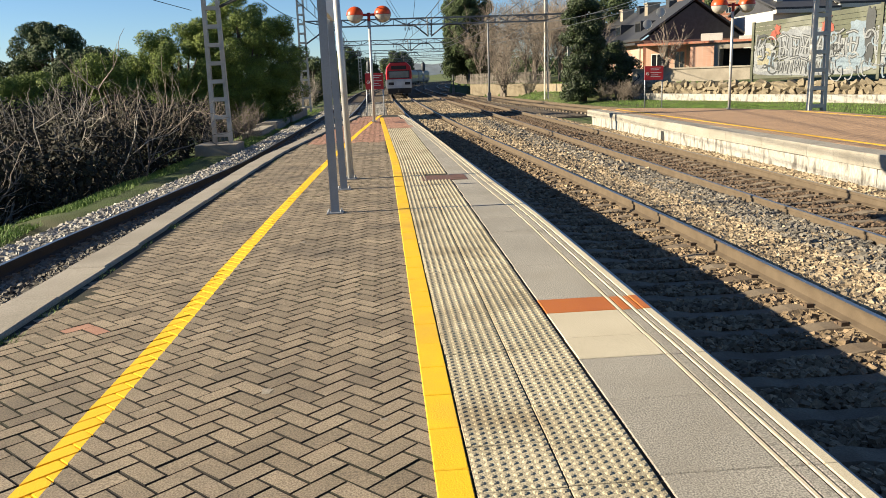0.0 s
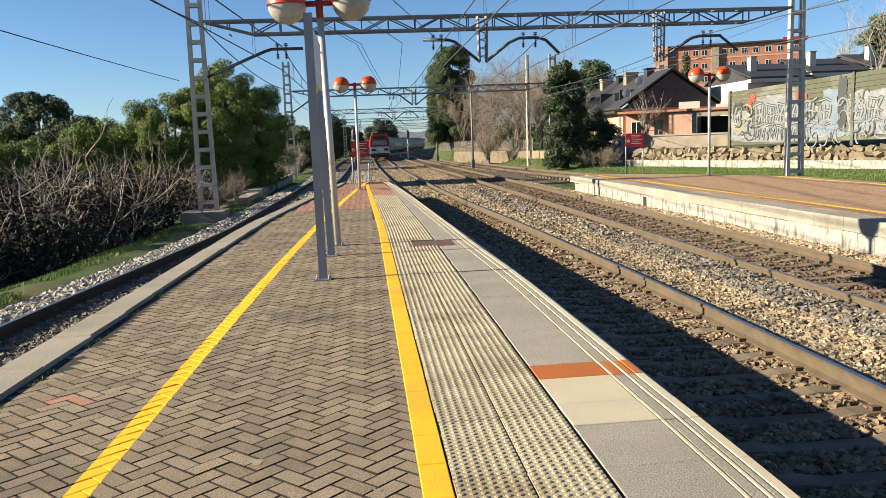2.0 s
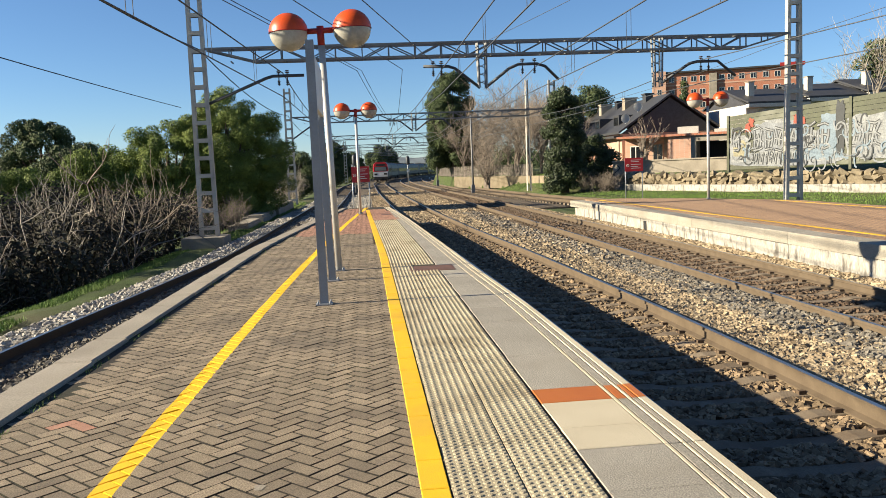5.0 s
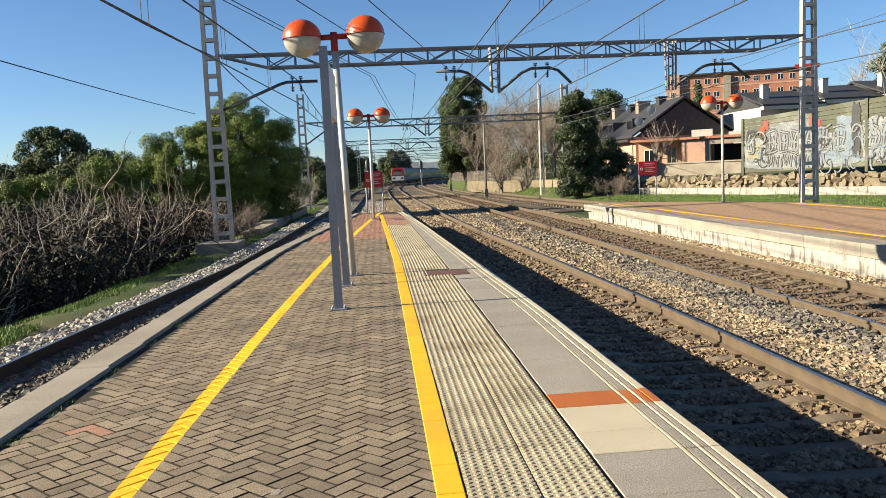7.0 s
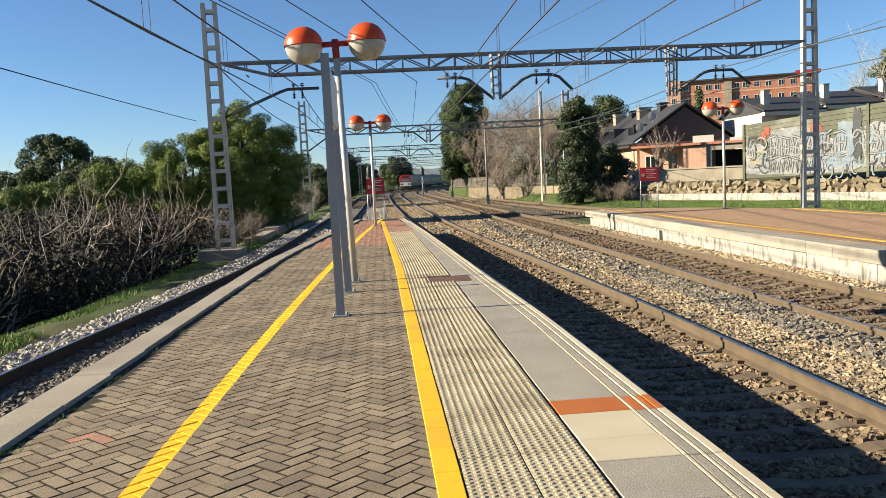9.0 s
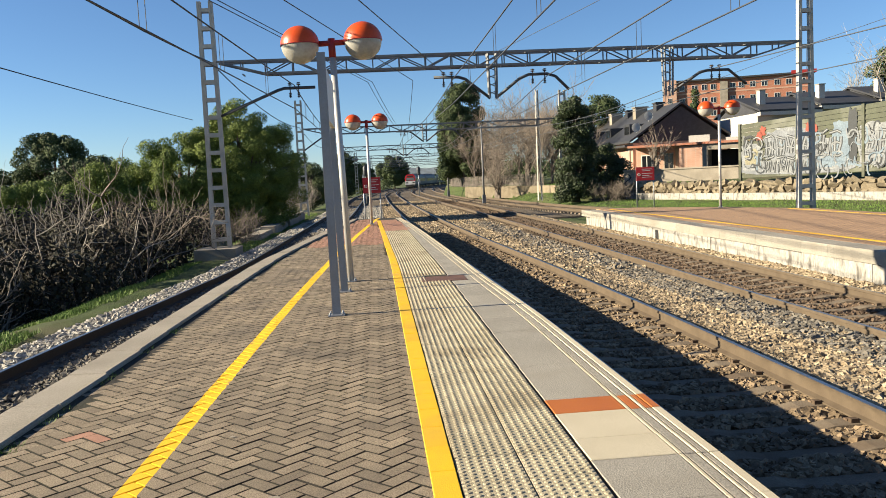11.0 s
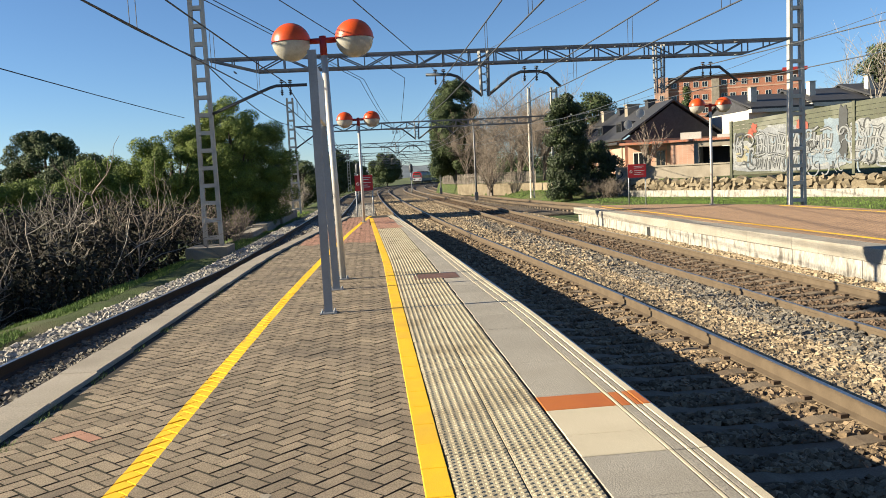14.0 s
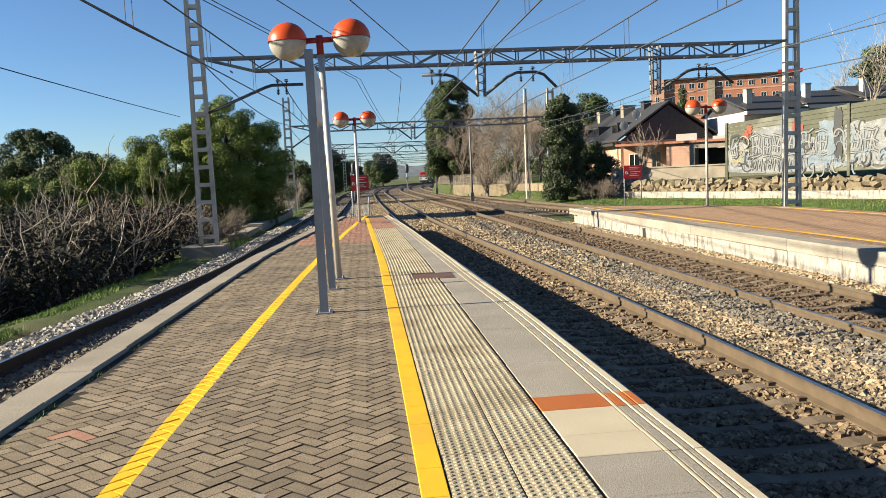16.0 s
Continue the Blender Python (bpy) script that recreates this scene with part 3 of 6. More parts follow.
def gantry(y, xl, xr, zl, zr, detail, zb=5.62, dx=0.0):
    t = tagged(new("catenary_gantry"), "steel lattice gantry carrying overhead wires across the tracks", "gantry", group="catenary gantries")
    h = 0.46
    lattice_mast(t, xl, y, zl, zb + 2.6)
    lattice_mast(t, xr, y, zr, zb + 2.6)
    # beam with tapered ends
    for yy in (y - 0.24, y + 0.24):
        bm = bmesh.new()
        a, b = xl + 0.3, xr - 0.3
        bar(bm, (a, yy, zb + h), (b, yy, zb + h), 0.075)
        bar(bm, (a + 1.7, yy, zb), (b - 1.7, yy, zb), 0.075)
        bar(bm, (a, yy, zb + h), (a + 1.7, yy, zb), 0.06)
        bar(bm, (b, yy, zb + h), (b - 1.7, yy, zb), 0.06)
        n = max(4, int((b - a - 3.4) / 0.93))
        st = (b - a - 3.4) / n
        for i in range(n + 1):
            x = a + 1.7 + st * i
            bar(bm, (x, yy, zb), (x, yy, zb + h), 0.04)
            if i < n:
                p, q = (zb, zb + h) if i % 2 == 0 else (zb + h, zb)
                bar(bm, (x, yy, p), (x + st, yy, q), 0.04)
        bar(bm, (a + 0.85, yy, zb + h), (a + 0.85, yy, zb + h * 0.5), 0.04)
        bar(bm, (b - 0.85, yy, zb + h), (b - 0.85, yy, zb + h * 0.5), 0.04)
        part("beam_truss", bm, M["beam"], t)
    for i in range(int((xr - xl - 2) / 0.93)):
        x = xl + 1.2 + 0.93 * i
        for z in (zb, zb + h):
            bm = bmesh.new()
            bar(bm, (x, y - 0.24, z), (x, y + 0.24, z), 0.04)
            part("cross_brace", bm, M["beam"], t)
    # drop posts between the tracks, with bracket arms
    def drop(x, z):
        bm = bmesh.new()
        for a in (-0.16, 0.16):
            for b in (-0.16, 0.16):
                bar(bm, (x + a, y + b, zb + h), (x + a * 0.8, y + b * 0.8, z), 0.055)
        for k in range(4):
            zz = zb - (zb - z) * (k + 0.5) / 4
            bar(bm, (x - 0.15, y - 0.15, zz), (x + 0.15, y - 0.15, zz + 0.12), 0.03)
            bar(bm, (x - 0.15, y + 0.15, zz + 0.12), (x + 0.15, y + 0.15, zz), 0.03)
        part("drop_post", bm, M["beam"], t)

    def arm(pts, ins):
        bm = bmesh.new()
        tube(bm, [(x, y, z) for x, z in pts], 0.055, 8)
        part("bracket_arm", bm, M["wire"], t)
        for x, z in ins:
            bm = bmesh.new()
            for k in range(2):
                tube(bm, [(x, y, z + 0.06 * k), (x, y, z + 0.06 * k + 0.035)], [0.085, 0.05], 10)
            tube(bm, [(x, y, z - 0.45), (x, y, z)], 0.02, 6)
            for k in range(3):
                tube(bm, [(x, y, z - 0.30 - 0.06 * k), (x, y, z - 0.265 - 0.06 * k)], [0.06, 0.04], 10)
            part("insulator", bm, M["insul"], t)

    c = dx
    drop(4.45 + c, 4.45)
    arm([(4.35 + c, 4.45), (3.45 + c, 5.18), (3.2 + c, 5.26), (2.3 + c, 5.28)], [(2.65 + c, 5.36), (2.95 + c, 5.36)])
    arm([(4.55 + c, 4.45), (5.45 + c, 5.12), (5.8 + c, 5.26), (6.5 + c, 5.26), (6.8 + c, 5.16), (7.3 + c, 4.66)], [(5.95 + c, 5.36), (6.4 + c, 5.36)])
    arm([(xl + 0.3, 4.2), (-3.35 + c, 5.03), (-3.1 + c, 5.1), (-2.0 + c, 5.1)], [(-2.9 + c, 5.2), (-2.6 + c, 5.2)])
    if detail:
        drop(11.06, 4.27)
        arm([(11.2, 4.4), (12.3, 5.1), (12.6, 5.16), (13.4, 5.16), (14.1, 4.6)], [(12.75, 5.26), (13.05, 5.26)])
    return t


gantry(29.5, -5.70, 16.4, -0.525, RP_Z - 0.3, True)
gantry(61.0, -5.50, 14.5, -0.70, -0.3, False, zb=5.30, dx=-0.6)
gantry(95.0, -5.80, 13.2, -0.75, -0.3, False, zb=5.3, dx=-0.9)
gantry(130.0, -5.60, 13.5, -0.75, -0.3, False, zb=5.3, dx=-0.8)
gantry(168.0, -4.0, 16.0, -0.75, -0.3, False, zb=5.3, dx=0.7)
gantry(206.0, -1.0, 19.5, -0.75, -0.3, False, zb=5.3, dx=4.0)
part("mast_footing", boxes((-6.55, -5.1, 28.7, 30.3, -1.6, -0.52)), M["concrete"])
tagged(bpy.data.objects["mast_footing"], "weathered concrete footing block under a gantry mast", "footing")

for _x0, _x1, _y0, _y1, _z in ((-6.5, -5.55, 38.0, 42.6, -0.72), (-6.6, -5.5, 43.0, 49.2, -0.60), (-6.5, -5.4, 49.8, 60.0, -0.42)):
    _bm = boxes((_x0, _x1, _y0, _y1, -1.6, _z), (_x0 + 0.3, _x1 - 0.05, _y0 + 0.1, _y1 - 0.1, _z + 0.002, _z + 0.10))
    tagged(part("concrete_ledge", _bm, M["concrete"]), "low weathered concrete ledge beside the side track", "ledge", group="concrete ledges")

# ---- train ----
CARS = []


def train_car(last):
    t = tagged(new("train_car"), "red and white commuter train car running away on the main track" if last else "silver-grey commuter train car with a row of dark windows", "train", group="commuter train")
    L, W2 = 24.6, 1.47
    prof = [(-1.47, 0.95), (-1.47, 2.6), (-1.35, 3.3), (-0.95, 3.72), (0.95, 3.72), (1.35, 3.3), (1.47, 2.6), (1.47, 0.95)]
    bm = bmesh.new()
    # y is along the car, the tail end at y = 0
    secs = [(0.0, 0.93), (0.35, 1.0), (L, 1.0)] if last else [(0.0, 1.0), (L, 1.0)]
    rings = [[bm.verts.new((x * k, y, z)) for x, z in prof] for y, k in secs]
    for a, b in zip(rings, rings[1:]):
        for i in range(8):
            bm.faces.new((a[i], b[i], b[(i + 1) % 8], a[(i + 1) % 8]))
    bm.faces.new(rings[0])
    bm.faces.new(rings[-1][::-1])
    part("body", bm, M["train_grey"], t)
    part("underframe", boxes((-1.25, 1.25, 0.6, L - 0.6, 0.55, 0.95)), M["train_under"], t)
    for by in (3.2, L - 3.2):
        bm = boxes((-1.15, 1.15, by - 1.5, by + 1.5, 0.35, 0.62))
        for wy in (-1.1, 1.1):
            for s in (-0.87, 0.87):
                tube(bm, [(s - 0.06, by + wy, 0.45), (s + 0.06, by + wy, 0.45)], 0.45, 14)
        part("bogie", bm, M["train_under"], t)
    for s in (-1, 1):
        for k in range(9):
            y0 = 1.6 + k * 2.45
            part("window", boxes((s * 1.473 - 0.006, s * 1.473 + 0.006, y0, y0 + 1.5, 1.75, 2.55)), M["dark_glass"], t)
    bm = boxes((-0.9, 0.9, 6, 9, 3.72, 3.95), (-0.9, 0.9, 14, 18, 3.72, 3.92))
    part("roof_unit", bm, M["train_under"], t)
    if last:
        bm = bmesh.new()
        up = [(-1.48, 1.95), (-1.48, 2.6), (-1.365, 3.32), (-0.96, 3.745), (0.96, 3.745), (1.365, 3.32), (1.48, 2.6), (1.48, 1.95)]
        rings = [[bm.verts.new((x * k, y, z)) for x, z in up] for y, k in ((-0.04, 0.93), (0.30, 1.0), (1.3, 1.0))]
        for p, q in zip(rings, rings[1:]):
            for i in range(8):
                bm.faces.new((p[i], q[i], q[(i + 1) % 8], p[(i + 1) % 8]))
        bm.faces.new(rings[0])
        bm.faces.new(rings[-1][::-1])
        part("red_end", bm, M["train_red"], t, "red painted end around the windscreen")
        part("windscreen", boxes((-1.08, 1.08, -0.062, -0.045, 2.12, 2.80)), M["screen_glass_sheen"], t)
        part("screen_frame", boxes((-1.18, 1.18, -0.045, -0.041, 2.04, 2.88)), M["train_under"], t)
        part("destination_box", boxes((-0.85, 0.85, -0.062, -0.045, 3.02, 3.42)), M["train_under"], t)
        for s in (-1, 1):
            part("lamp_cluster", boxes((s * 0.92 - 0.30, s * 0.92 + 0.30, -0.05, -0.026, 1.32, 1.62)), M["train_under"], t)
        part("skirt", boxes((-1.3, 1.3, -0.1, 0.4, 0.35, 0.93)), M["train_under"], t)
        part("coupler", boxes((-0.15, 0.15, -0.5, 0.0, 0.5, 0.8)), M["train_under"], t)
        part("front_panel", boxes((-1.38, 1.38, -0.025, 0.3, 0.96, 1.945)), M["train_white"], t, "white lower end panel")
    return t


for k in range(6):
    CARS.append(train_car(k == 0))

_ARC = [(0.0, 0.0)]
_y = 60.0
_pts = [(C1(60.0), 60.0)]
while _y < 415:
    _y += 0.5
    _p = (C1(_y), _y)
    _ARC.append((_ARC[-1][0] + math.dist(_p, _pts[-1]), _y - 60.0))
    _pts.append(_p)


def on_track(s):
    """The point on the main track's centre line s metres past y = 60."""
    ss = [a[0] for a in _ARC]
    y = float(np.interp(s, ss, [a[1] for a in _ARC])) + 60.0
    return Vector((C1(y), y, RAIL_Z))


def tail_at(t):
    """Way of the train's tail along the track, from y = 60."""
    return float(np.interp(t, [0, 3, 5.5, 7, 9, 12, 14.5, 16], [32.0, 70.5, 101.0, 118.0, 140.5, 173.0, 200.5, 217.0]))


def motions():
    for k, car in enumerate(CARS):
        rows = []
        for i in range(17):
            t = float(i)
            s = tail_at(t) + 25.4 * k
            a, b = on_track(s + 3), on_track(s + 21.6)
            d = (b - a).normalized()
            p = a - d * 3.0
            rows.append((t, pose(p.x, p.y, p.z, 0, 0, math.degrees(math.atan2(-d.x, d.y)))))
        walk(car, rows)

# ---- plants ----
RNG = np.random.default_rng(7)


def leaf_mesh(name, clumps, per_m2, size, material, inner=0.55, flat=1.0):
    """Many small leaves set on the shells of clumps (x, y, z, rx, ry, rz)."""
    P, S, D = [], [], []
    for cx, cy, cz, rx, ry, rz in clumps:
        n = int(per_m2 * 4.2 * ((rx * ry + rx * rz + ry * rz) / 3))
        d = RNG.normal(size=(n, 3))
        d /= np.linalg.norm(d, axis=1)[:, None]
        r = RNG.uniform(inner, 1.06, n) ** 0.7
        P.append(np.array([cx, cy, cz]) + d * r[:, None] * np.array([rx, ry, rz]))
        S.append(RNG.uniform(0.6, 1.4, n) * size)
        D.append(d)
    P, S, D = np.vstack(P), np.concatenate(S), np.vstack(D)
    n = len(P)
    D = D + RNG.normal(size=(n, 3)) * 0.5
    a = np.cross(D, RNG.normal(size=(n, 3)))
    a /= np.linalg.norm(a, axis=1)[:, None]
    b = np.cross(a, D)
    b /= np.linalg.norm(b, axis=1)[:, None]
    a, b = a * S[:, None], b * S[:, None] * (0.42 if "needles" in material.name else 0.6) * flat
    v = np.stack([P - a, P - b * 0.9, P + a, P + b], axis=1).reshape(-1, 3)
    return raw_mesh(name, v, np.arange(n * 4).reshape(-1, 4), material)


def crown_clumps(c, r, n, k, seed, shape="ball"):
    """Clumps spread over an ellipsoid or a cone."""
    rr = np.random.default_rng(seed)
    out = []
    for i in range(n):
        d = rr.normal(size=3)
        d /= np.linalg.norm(d)
        if shape == "cone":
            h = rr.uniform(0, 1) ** 1.3
            w = (1 - h) ** 0.75 * (0.85 + 0.3 * rr.uniform()) + 0.05
            an = rr.uniform(0, 6.283)
            q = np.array([math.cos(an) * w * 0.75, math.sin(an) * w * 0.75, h * 2 - 1])
        elif shape == "column":
            an = rr.uniform(0, 6.283)
            h = rr.uniform(-1, 1)
            w = 0.7 * (1 - max(0, h) ** 3 * 0.7)
            q = np.array([math.cos(an) * w, math.sin(an) * w, h])
        else:
            q = d * rr.uniform(0.62, 0.97)
        s = k * rr.uniform(0.7, 1.3)
        out.append((c[0] + q[0] * r[0], c[1] + q[1] * r[1], c[2] + q[2] * r[2], s, s, s * 0.75))
    return out


def leafy_tree(name, label, base, c, r, n, k, mat_name, seed, dens=90, size=0.09, shape="ball", cat="tree", trunk=True):
    t = tagged(new(name), label, cat, group="trees along the railway")
    t.location = base
    o = np.array(base)
    cl = crown_clumps(np.array(c) - o, r, n, k, seed, shape)
    if trunk:
        bm = bmesh.new()
        top = np.array(c) - o
        h = top[2]
        tube(bm, [(0, 0, -0.3), (0.1 * top[0], 0, h * 0.35), (top[0] * 0.6, top[1] * 0.6, h * 0.7), tuple(top + np.array([0, 0, r[2] * 0.6]))], [0.32, 0.26, 0.2, 0.05], 9)
        for i in range(min(n, 14)):
            q = cl[i]
            z0 = h * (0.3 + 0.4 * (i % 5) / 5)
            tube(bm, [(top[0] * 0.5, top[1] * 0.5, z0), (q[0] * 0.6 + top[0] * 0.2, q[1] * 0.6, (z0 + q[2]) / 2 + 0.2), q[:3]], [0.10, 0.06, 0.02], 5)
        part("trunk", bm, M["bark"], t)
    part("crown", leaf_mesh("crown", cl, dens, size, M[mat_name]), None, t)
    return t


STONE_PINE = "broad dark green umbrella pine with a dense rounded crown"
leafy_tree("pine_tree", STONE_PINE, (-8.4, 48.0, -2.4), (-7.8, 48.0, 2.3), (3.6, 3.2, 4.25), 320, 0.50, "pine", 1, 1000, 0.046)
leafy_tree("pine_tree", STONE_PINE, (-11.3, 46.6, -2.4), (-11.0, 46.6, 1.8), (2.9, 2.6, 3.0), 150, 0.56, "pine", 2, 800, 0.052)
leafy_tree("pine_tree", "low spreading green pine behind bare shrubs", (-14.6, 46.5, -2.3), (-14.6, 46.5, 1.2), (2.9, 2.5, 2.6), 110, 0.58, "pine", 3, 650, 0.058)
leafy_tree("pine_tree", "dark green conifer standing tall above the scrub", (-26.8, 70, -2.0), (-26.8, 70.0, 3.3), (3.3, 3.0, 3.7), 90, 0.75, "pine_dark", 4, 250, 0.11)
leafy_tree("pine_tree", "dark green conifer standing tall above the scrub", (-30.6, 72, -2.0), (-31.0, 72.0, 2.0), (2.6, 2.8, 2.8), 46, 0.8, "pine_dark", 5, 150, 0.11)
leafy_tree("pine_tree", "rounded green pine behind bare shrubs", (-20.8, 62, -2.0), (-20.8, 62.0, 1.6), (3.8, 2.8, 2.9), 70, 0.8, "pine_dark", 6, 230, 0.11)
leafy_tree("pine_tree", "yellow-green bushy pine behind bare shrubs", (-18.0, 42, -2.2), (-18.2, 42.0, 0.4), (2.9, 2.2, 2.1), 90, 0.58, "pine", 8, 600, 0.058)
leafy_tree("pine_tree", "yellow-green bushy pine behind bare shrubs", (-21.5, 44, -2.2), (-22.3, 44.0, 0.7), (3.1, 2.2, 2.1), 90, 0.6, "pine", 9, 560, 0.058)
# added out of sight behind the umbrella pine; its shadow bands the far tracks
leafy_tree("pine_tree", "unseen tall pine added behind the umbrella pine to shade the far tracks", (-14.0, 79.0, -2.0), (-14.0, 79.0, 4.0), (2.8, 4.2, 4.4), 44, 1.0, "pine_dark", 20, 110, 0.13)
# pines added out of view, to shade the bank and the lower shrubs
for _i, (_x, _yy, _h) in enumerate(((-15.5, 13.5, 1.9), (-17.0, 19.5, 2.3), (-19.0, 25.5, 2.6), (-21.5, 31.5, 3.0), (-24.0, 38.0, 3.4))):
    leafy_tree("pine_tree", "unseen green pine added beyond the bank to shade it", (_x, _yy, -2.2), (_x, _yy, _h - 2.6), (3.0, 3.4, 2.8), 40, 0.95, "pine", 24 + _i, 90, 0.13)
leafy_tree("pine_tree", "dark conifer beside the far tracks", (-7.6, 190, -1.5), (-7.2, 190, 4.2), (3.6, 3, 5.0), 60, 1.3, "pine_dark", 10, 110, 0.17)
leafy_tree("pine_tree", "dark conifer beside the far tracks", (-3.6, 205, -1.5), (-3.6, 205, 2.6), (3.4, 3, 4.2), 50, 1.2, "pine_dark", 51, 110, 0.17)
leafy_tree("pine_tree", "low dark bushy tree beside the side track", (-12.8, 118, -1.5), (-12.8, 118, 1.7), (3.4, 2.6, 3.1), 50, 0.95, "pine_dark", 52, 130, 0.14)
leafy_tree("pine_tree", "low dark bushy tree beside the side track", (-7.0, 140, -1.5), (-7.0, 140, 1.0), (3.0, 2.6, 2.7), 50, 0.95, "pine_dark", 53, 120, 0.15)
leafy_tree("pine_tree", "round dark tree beyond the railway curve", (6.6, 290, -1.5), (6.4, 290, 5.0), (6.0, 6, 5.0), 70, 1.9, "pine_dark", 11, 60, 0.24)
leafy_tree("pine_tree", "low dark bushy tree beside the side track", (-9.6, 112, -1.5), (-9.4, 112, 1.5), (3.2, 2.6, 3.0), 60, 0.9, "pine_dark", 12, 140, 0.13)
leafy_tree("conifer_tree", "tall conical dark green conifer behind the tracks", (10.7, 96, 0.5), (10.6, 96, 7.2), (3.3, 2.8, 5.2), 190, 0.8, "pine_dark", 13, 260, 0.11, "column")
leafy_tree("conifer_tree", "dark conifer beside the embankment fence", (13.0, 104, 0.4), (12.6, 104, 5.6), (2.8, 2.8, 4.2), 50, 0.75, "pine_dark", 33, 120, 0.12)
leafy_tree("ivy_tree", "tree trunk wrapped in thick dark green ivy", (14.6, 58, -0.3), (14.6, 58, 3.3), (1.5, 1.5, 3.5), 110, 0.56, "ivy", 14, 420, 0.070, "column")
leafy_tree("ivy_bush", "dark ivy-covered bush beside the slate house", (17.6, 60.5, -0.2), (17.6, 60.5, 1.7), (1.6, 1.3, 1.9), 60, 0.55, "ivy", 54, 260, 0.075, cat="bush", trunk=False)
leafy_tree("pine_tree", "grey-green pine crown above the slate roofs", (26.2, 92, 0.7), (26.2, 92, 8.2), (2.6, 2.5, 2.0), 34, 0.85, "pine_dark", 15, 110, 0.13)
leafy_tree("cypress_tree", "slim dark cypress in front of the brick flats", (44.3, 108, 4.0), (44.3, 108, 9.4), (0.95, 0.95, 2.8), 40, 0.5, "pine_dark", 16, 110, 0.13, "cone")
leafy_tree("pine_tree", "dark pine crown behind the slate roofs", (51.0, 72, 4.0), (50.0, 72, 9.6), (3.0, 3, 2.4), 34, 1.0, "pine_dark", 17, 110, 0.14)
leafy_tree("pine_tree", "dark ivy hanging over the painted wall", (29.3, 39, 0.9), (28.6, 39.6, 3.7), (0.6, 0.7, 0.9), 16, 0.4, "ivy", 18, 260, 0.07)
tagged(part("far_woods", leaf_mesh("far_woods", [(x, y, z, r, r, r * 0.7) for x, y, z, r in
       [(-34 - 7 * (i % 6) + 3 * math.sin(i * 2.3), 84 + 9 * (i // 6) + 4 * math.cos(i * 1.7), -0.6 + 0.6 * math.sin(i), 3.4 + math.sin(i * 5.1)) for i in range(30)] +
       [(16 + 4.5 * (i % 8) + 2 * math.sin(i * 2.9), 118 + 16 * (i // 8) + 5 * math.sin(i), 2.2 + 1.2 * math.sin(i * 1.9), 3.0 + math.sin(i * 4.1)) for i in range(32)] +
       [(-14 - 6 * (i % 3) + 0.055 * (i // 3) ** 2.4, 130 + 14 * (i // 3), 0.2 + 0.7 * math.sin(i * 2.2), 2.6 + 0.8 * math.sin(i * 3.1)) for i in range(36)]],
       20, 0.26, M["pine_dark"]), None), "distant dark woodland beyond the tracks", "woods", kind="stuff")


def bare_plant(name, label, base, stems, h, spread, mat_name, seed, trunk=None, levels=(7, 5), thick=0.022, cat="shrub", up=1.0, lean=0.0, fine=0.006, wander=0.13):
    """Leafless branching from stems to twigs, three-sided tubes."""
    rr = np.random.default_rng(seed)
    store = {0: ([], []), 1: ([], [])}

    def limb(p, d, length, r0, r1, segs, bend, lv=0):
        V, F = store[min(lv, 1)]
        pts = [np.array(p, float)]
        d = np.array(d, float)
        for _ in range(segs):
            d = d + rr.normal(size=3) * bend + np.array([0, 0, 0.06 * up])
            d /= np.linalg.norm(d)
            pts.append(pts[-1] + d * length / segs)
        s0 = len(V)
        for i, q in enumerate(pts):
            r = r0 + (r1 - r0) * i / segs
            dd = pts[min(i + 1, segs)] - pts[max(i - 1, 0)]
            s = np.cross(dd, (0.3, 0.9, 0.1))
            s /= np.linalg.norm(s) + 1e-9
            u = np.cross(s, dd)
            u /= np.linalg.norm(u) + 1e-9
            for k in range(3):
                V.append(q + (s * math.cos(2.094 * k) + u * math.sin(2.094 * k)) * r)
        for i in range(segs):
            for k in range(3):
                F.append((s0 + 3 * i + k, s0 + 3 * i + (k + 1) % 3, s0 + 3 * i + 3 + (k + 1) % 3, s0 + 3 * i + 3 + k))
        return pts

    def grow(p, d, length, r, lv):
        pts = limb(p, d, length, r, r * 0.35, 5, wander, lv)
        if lv >= len(levels):
            return
        for i in range(levels[lv]):
            j = rr.integers(1, 6) if lv else rr.integers(2, 6)
            dd = pts[j] - pts[j - 1]
            dd = dd / np.linalg.norm(dd) + rr.normal(size=3) * 0.55
            grow(pts[j], dd / np.linalg.norm(dd), length * rr.uniform(0.35, 0.6), max(r * 0.5, fine), lv + 1)

    if trunk:
        tp = limb((0, 0, -0.2), (0.02, 0, 1), trunk, thick * 3.5, thick * 2.2, 5, 0.05)
        starts = [tp[rr.integers(2, 6)] for _ in range(stems)]
    else:
        starts = [np.array([rr.normal() * 0.25, rr.normal() * 0.25, -0.2]) for _ in range(stems)]
    for p in starts:
        a = rr.uniform(0, 6.283)
        e = rr.uniform(0.15, 1.0) * spread
        d = np.array([math.cos(a) * e + lean, math.sin(a) * e, 1.0])
        grow(p, d / np.linalg.norm(d), h * rr.uniform(0.7, 1.1), thick * rr.uniform(0.7, 1.2), 0)
    t = tagged(new(name), label, cat, group="bare trees and shrubs")
    t.location = base
    for lv, piece in ((0, "stem_fan"), (1, "twig_haze")):
        tagged(part(piece, raw_mesh(piece, *store[lv], M[mat_name]), None, t), kind="stuff" if lv else "")
    return t


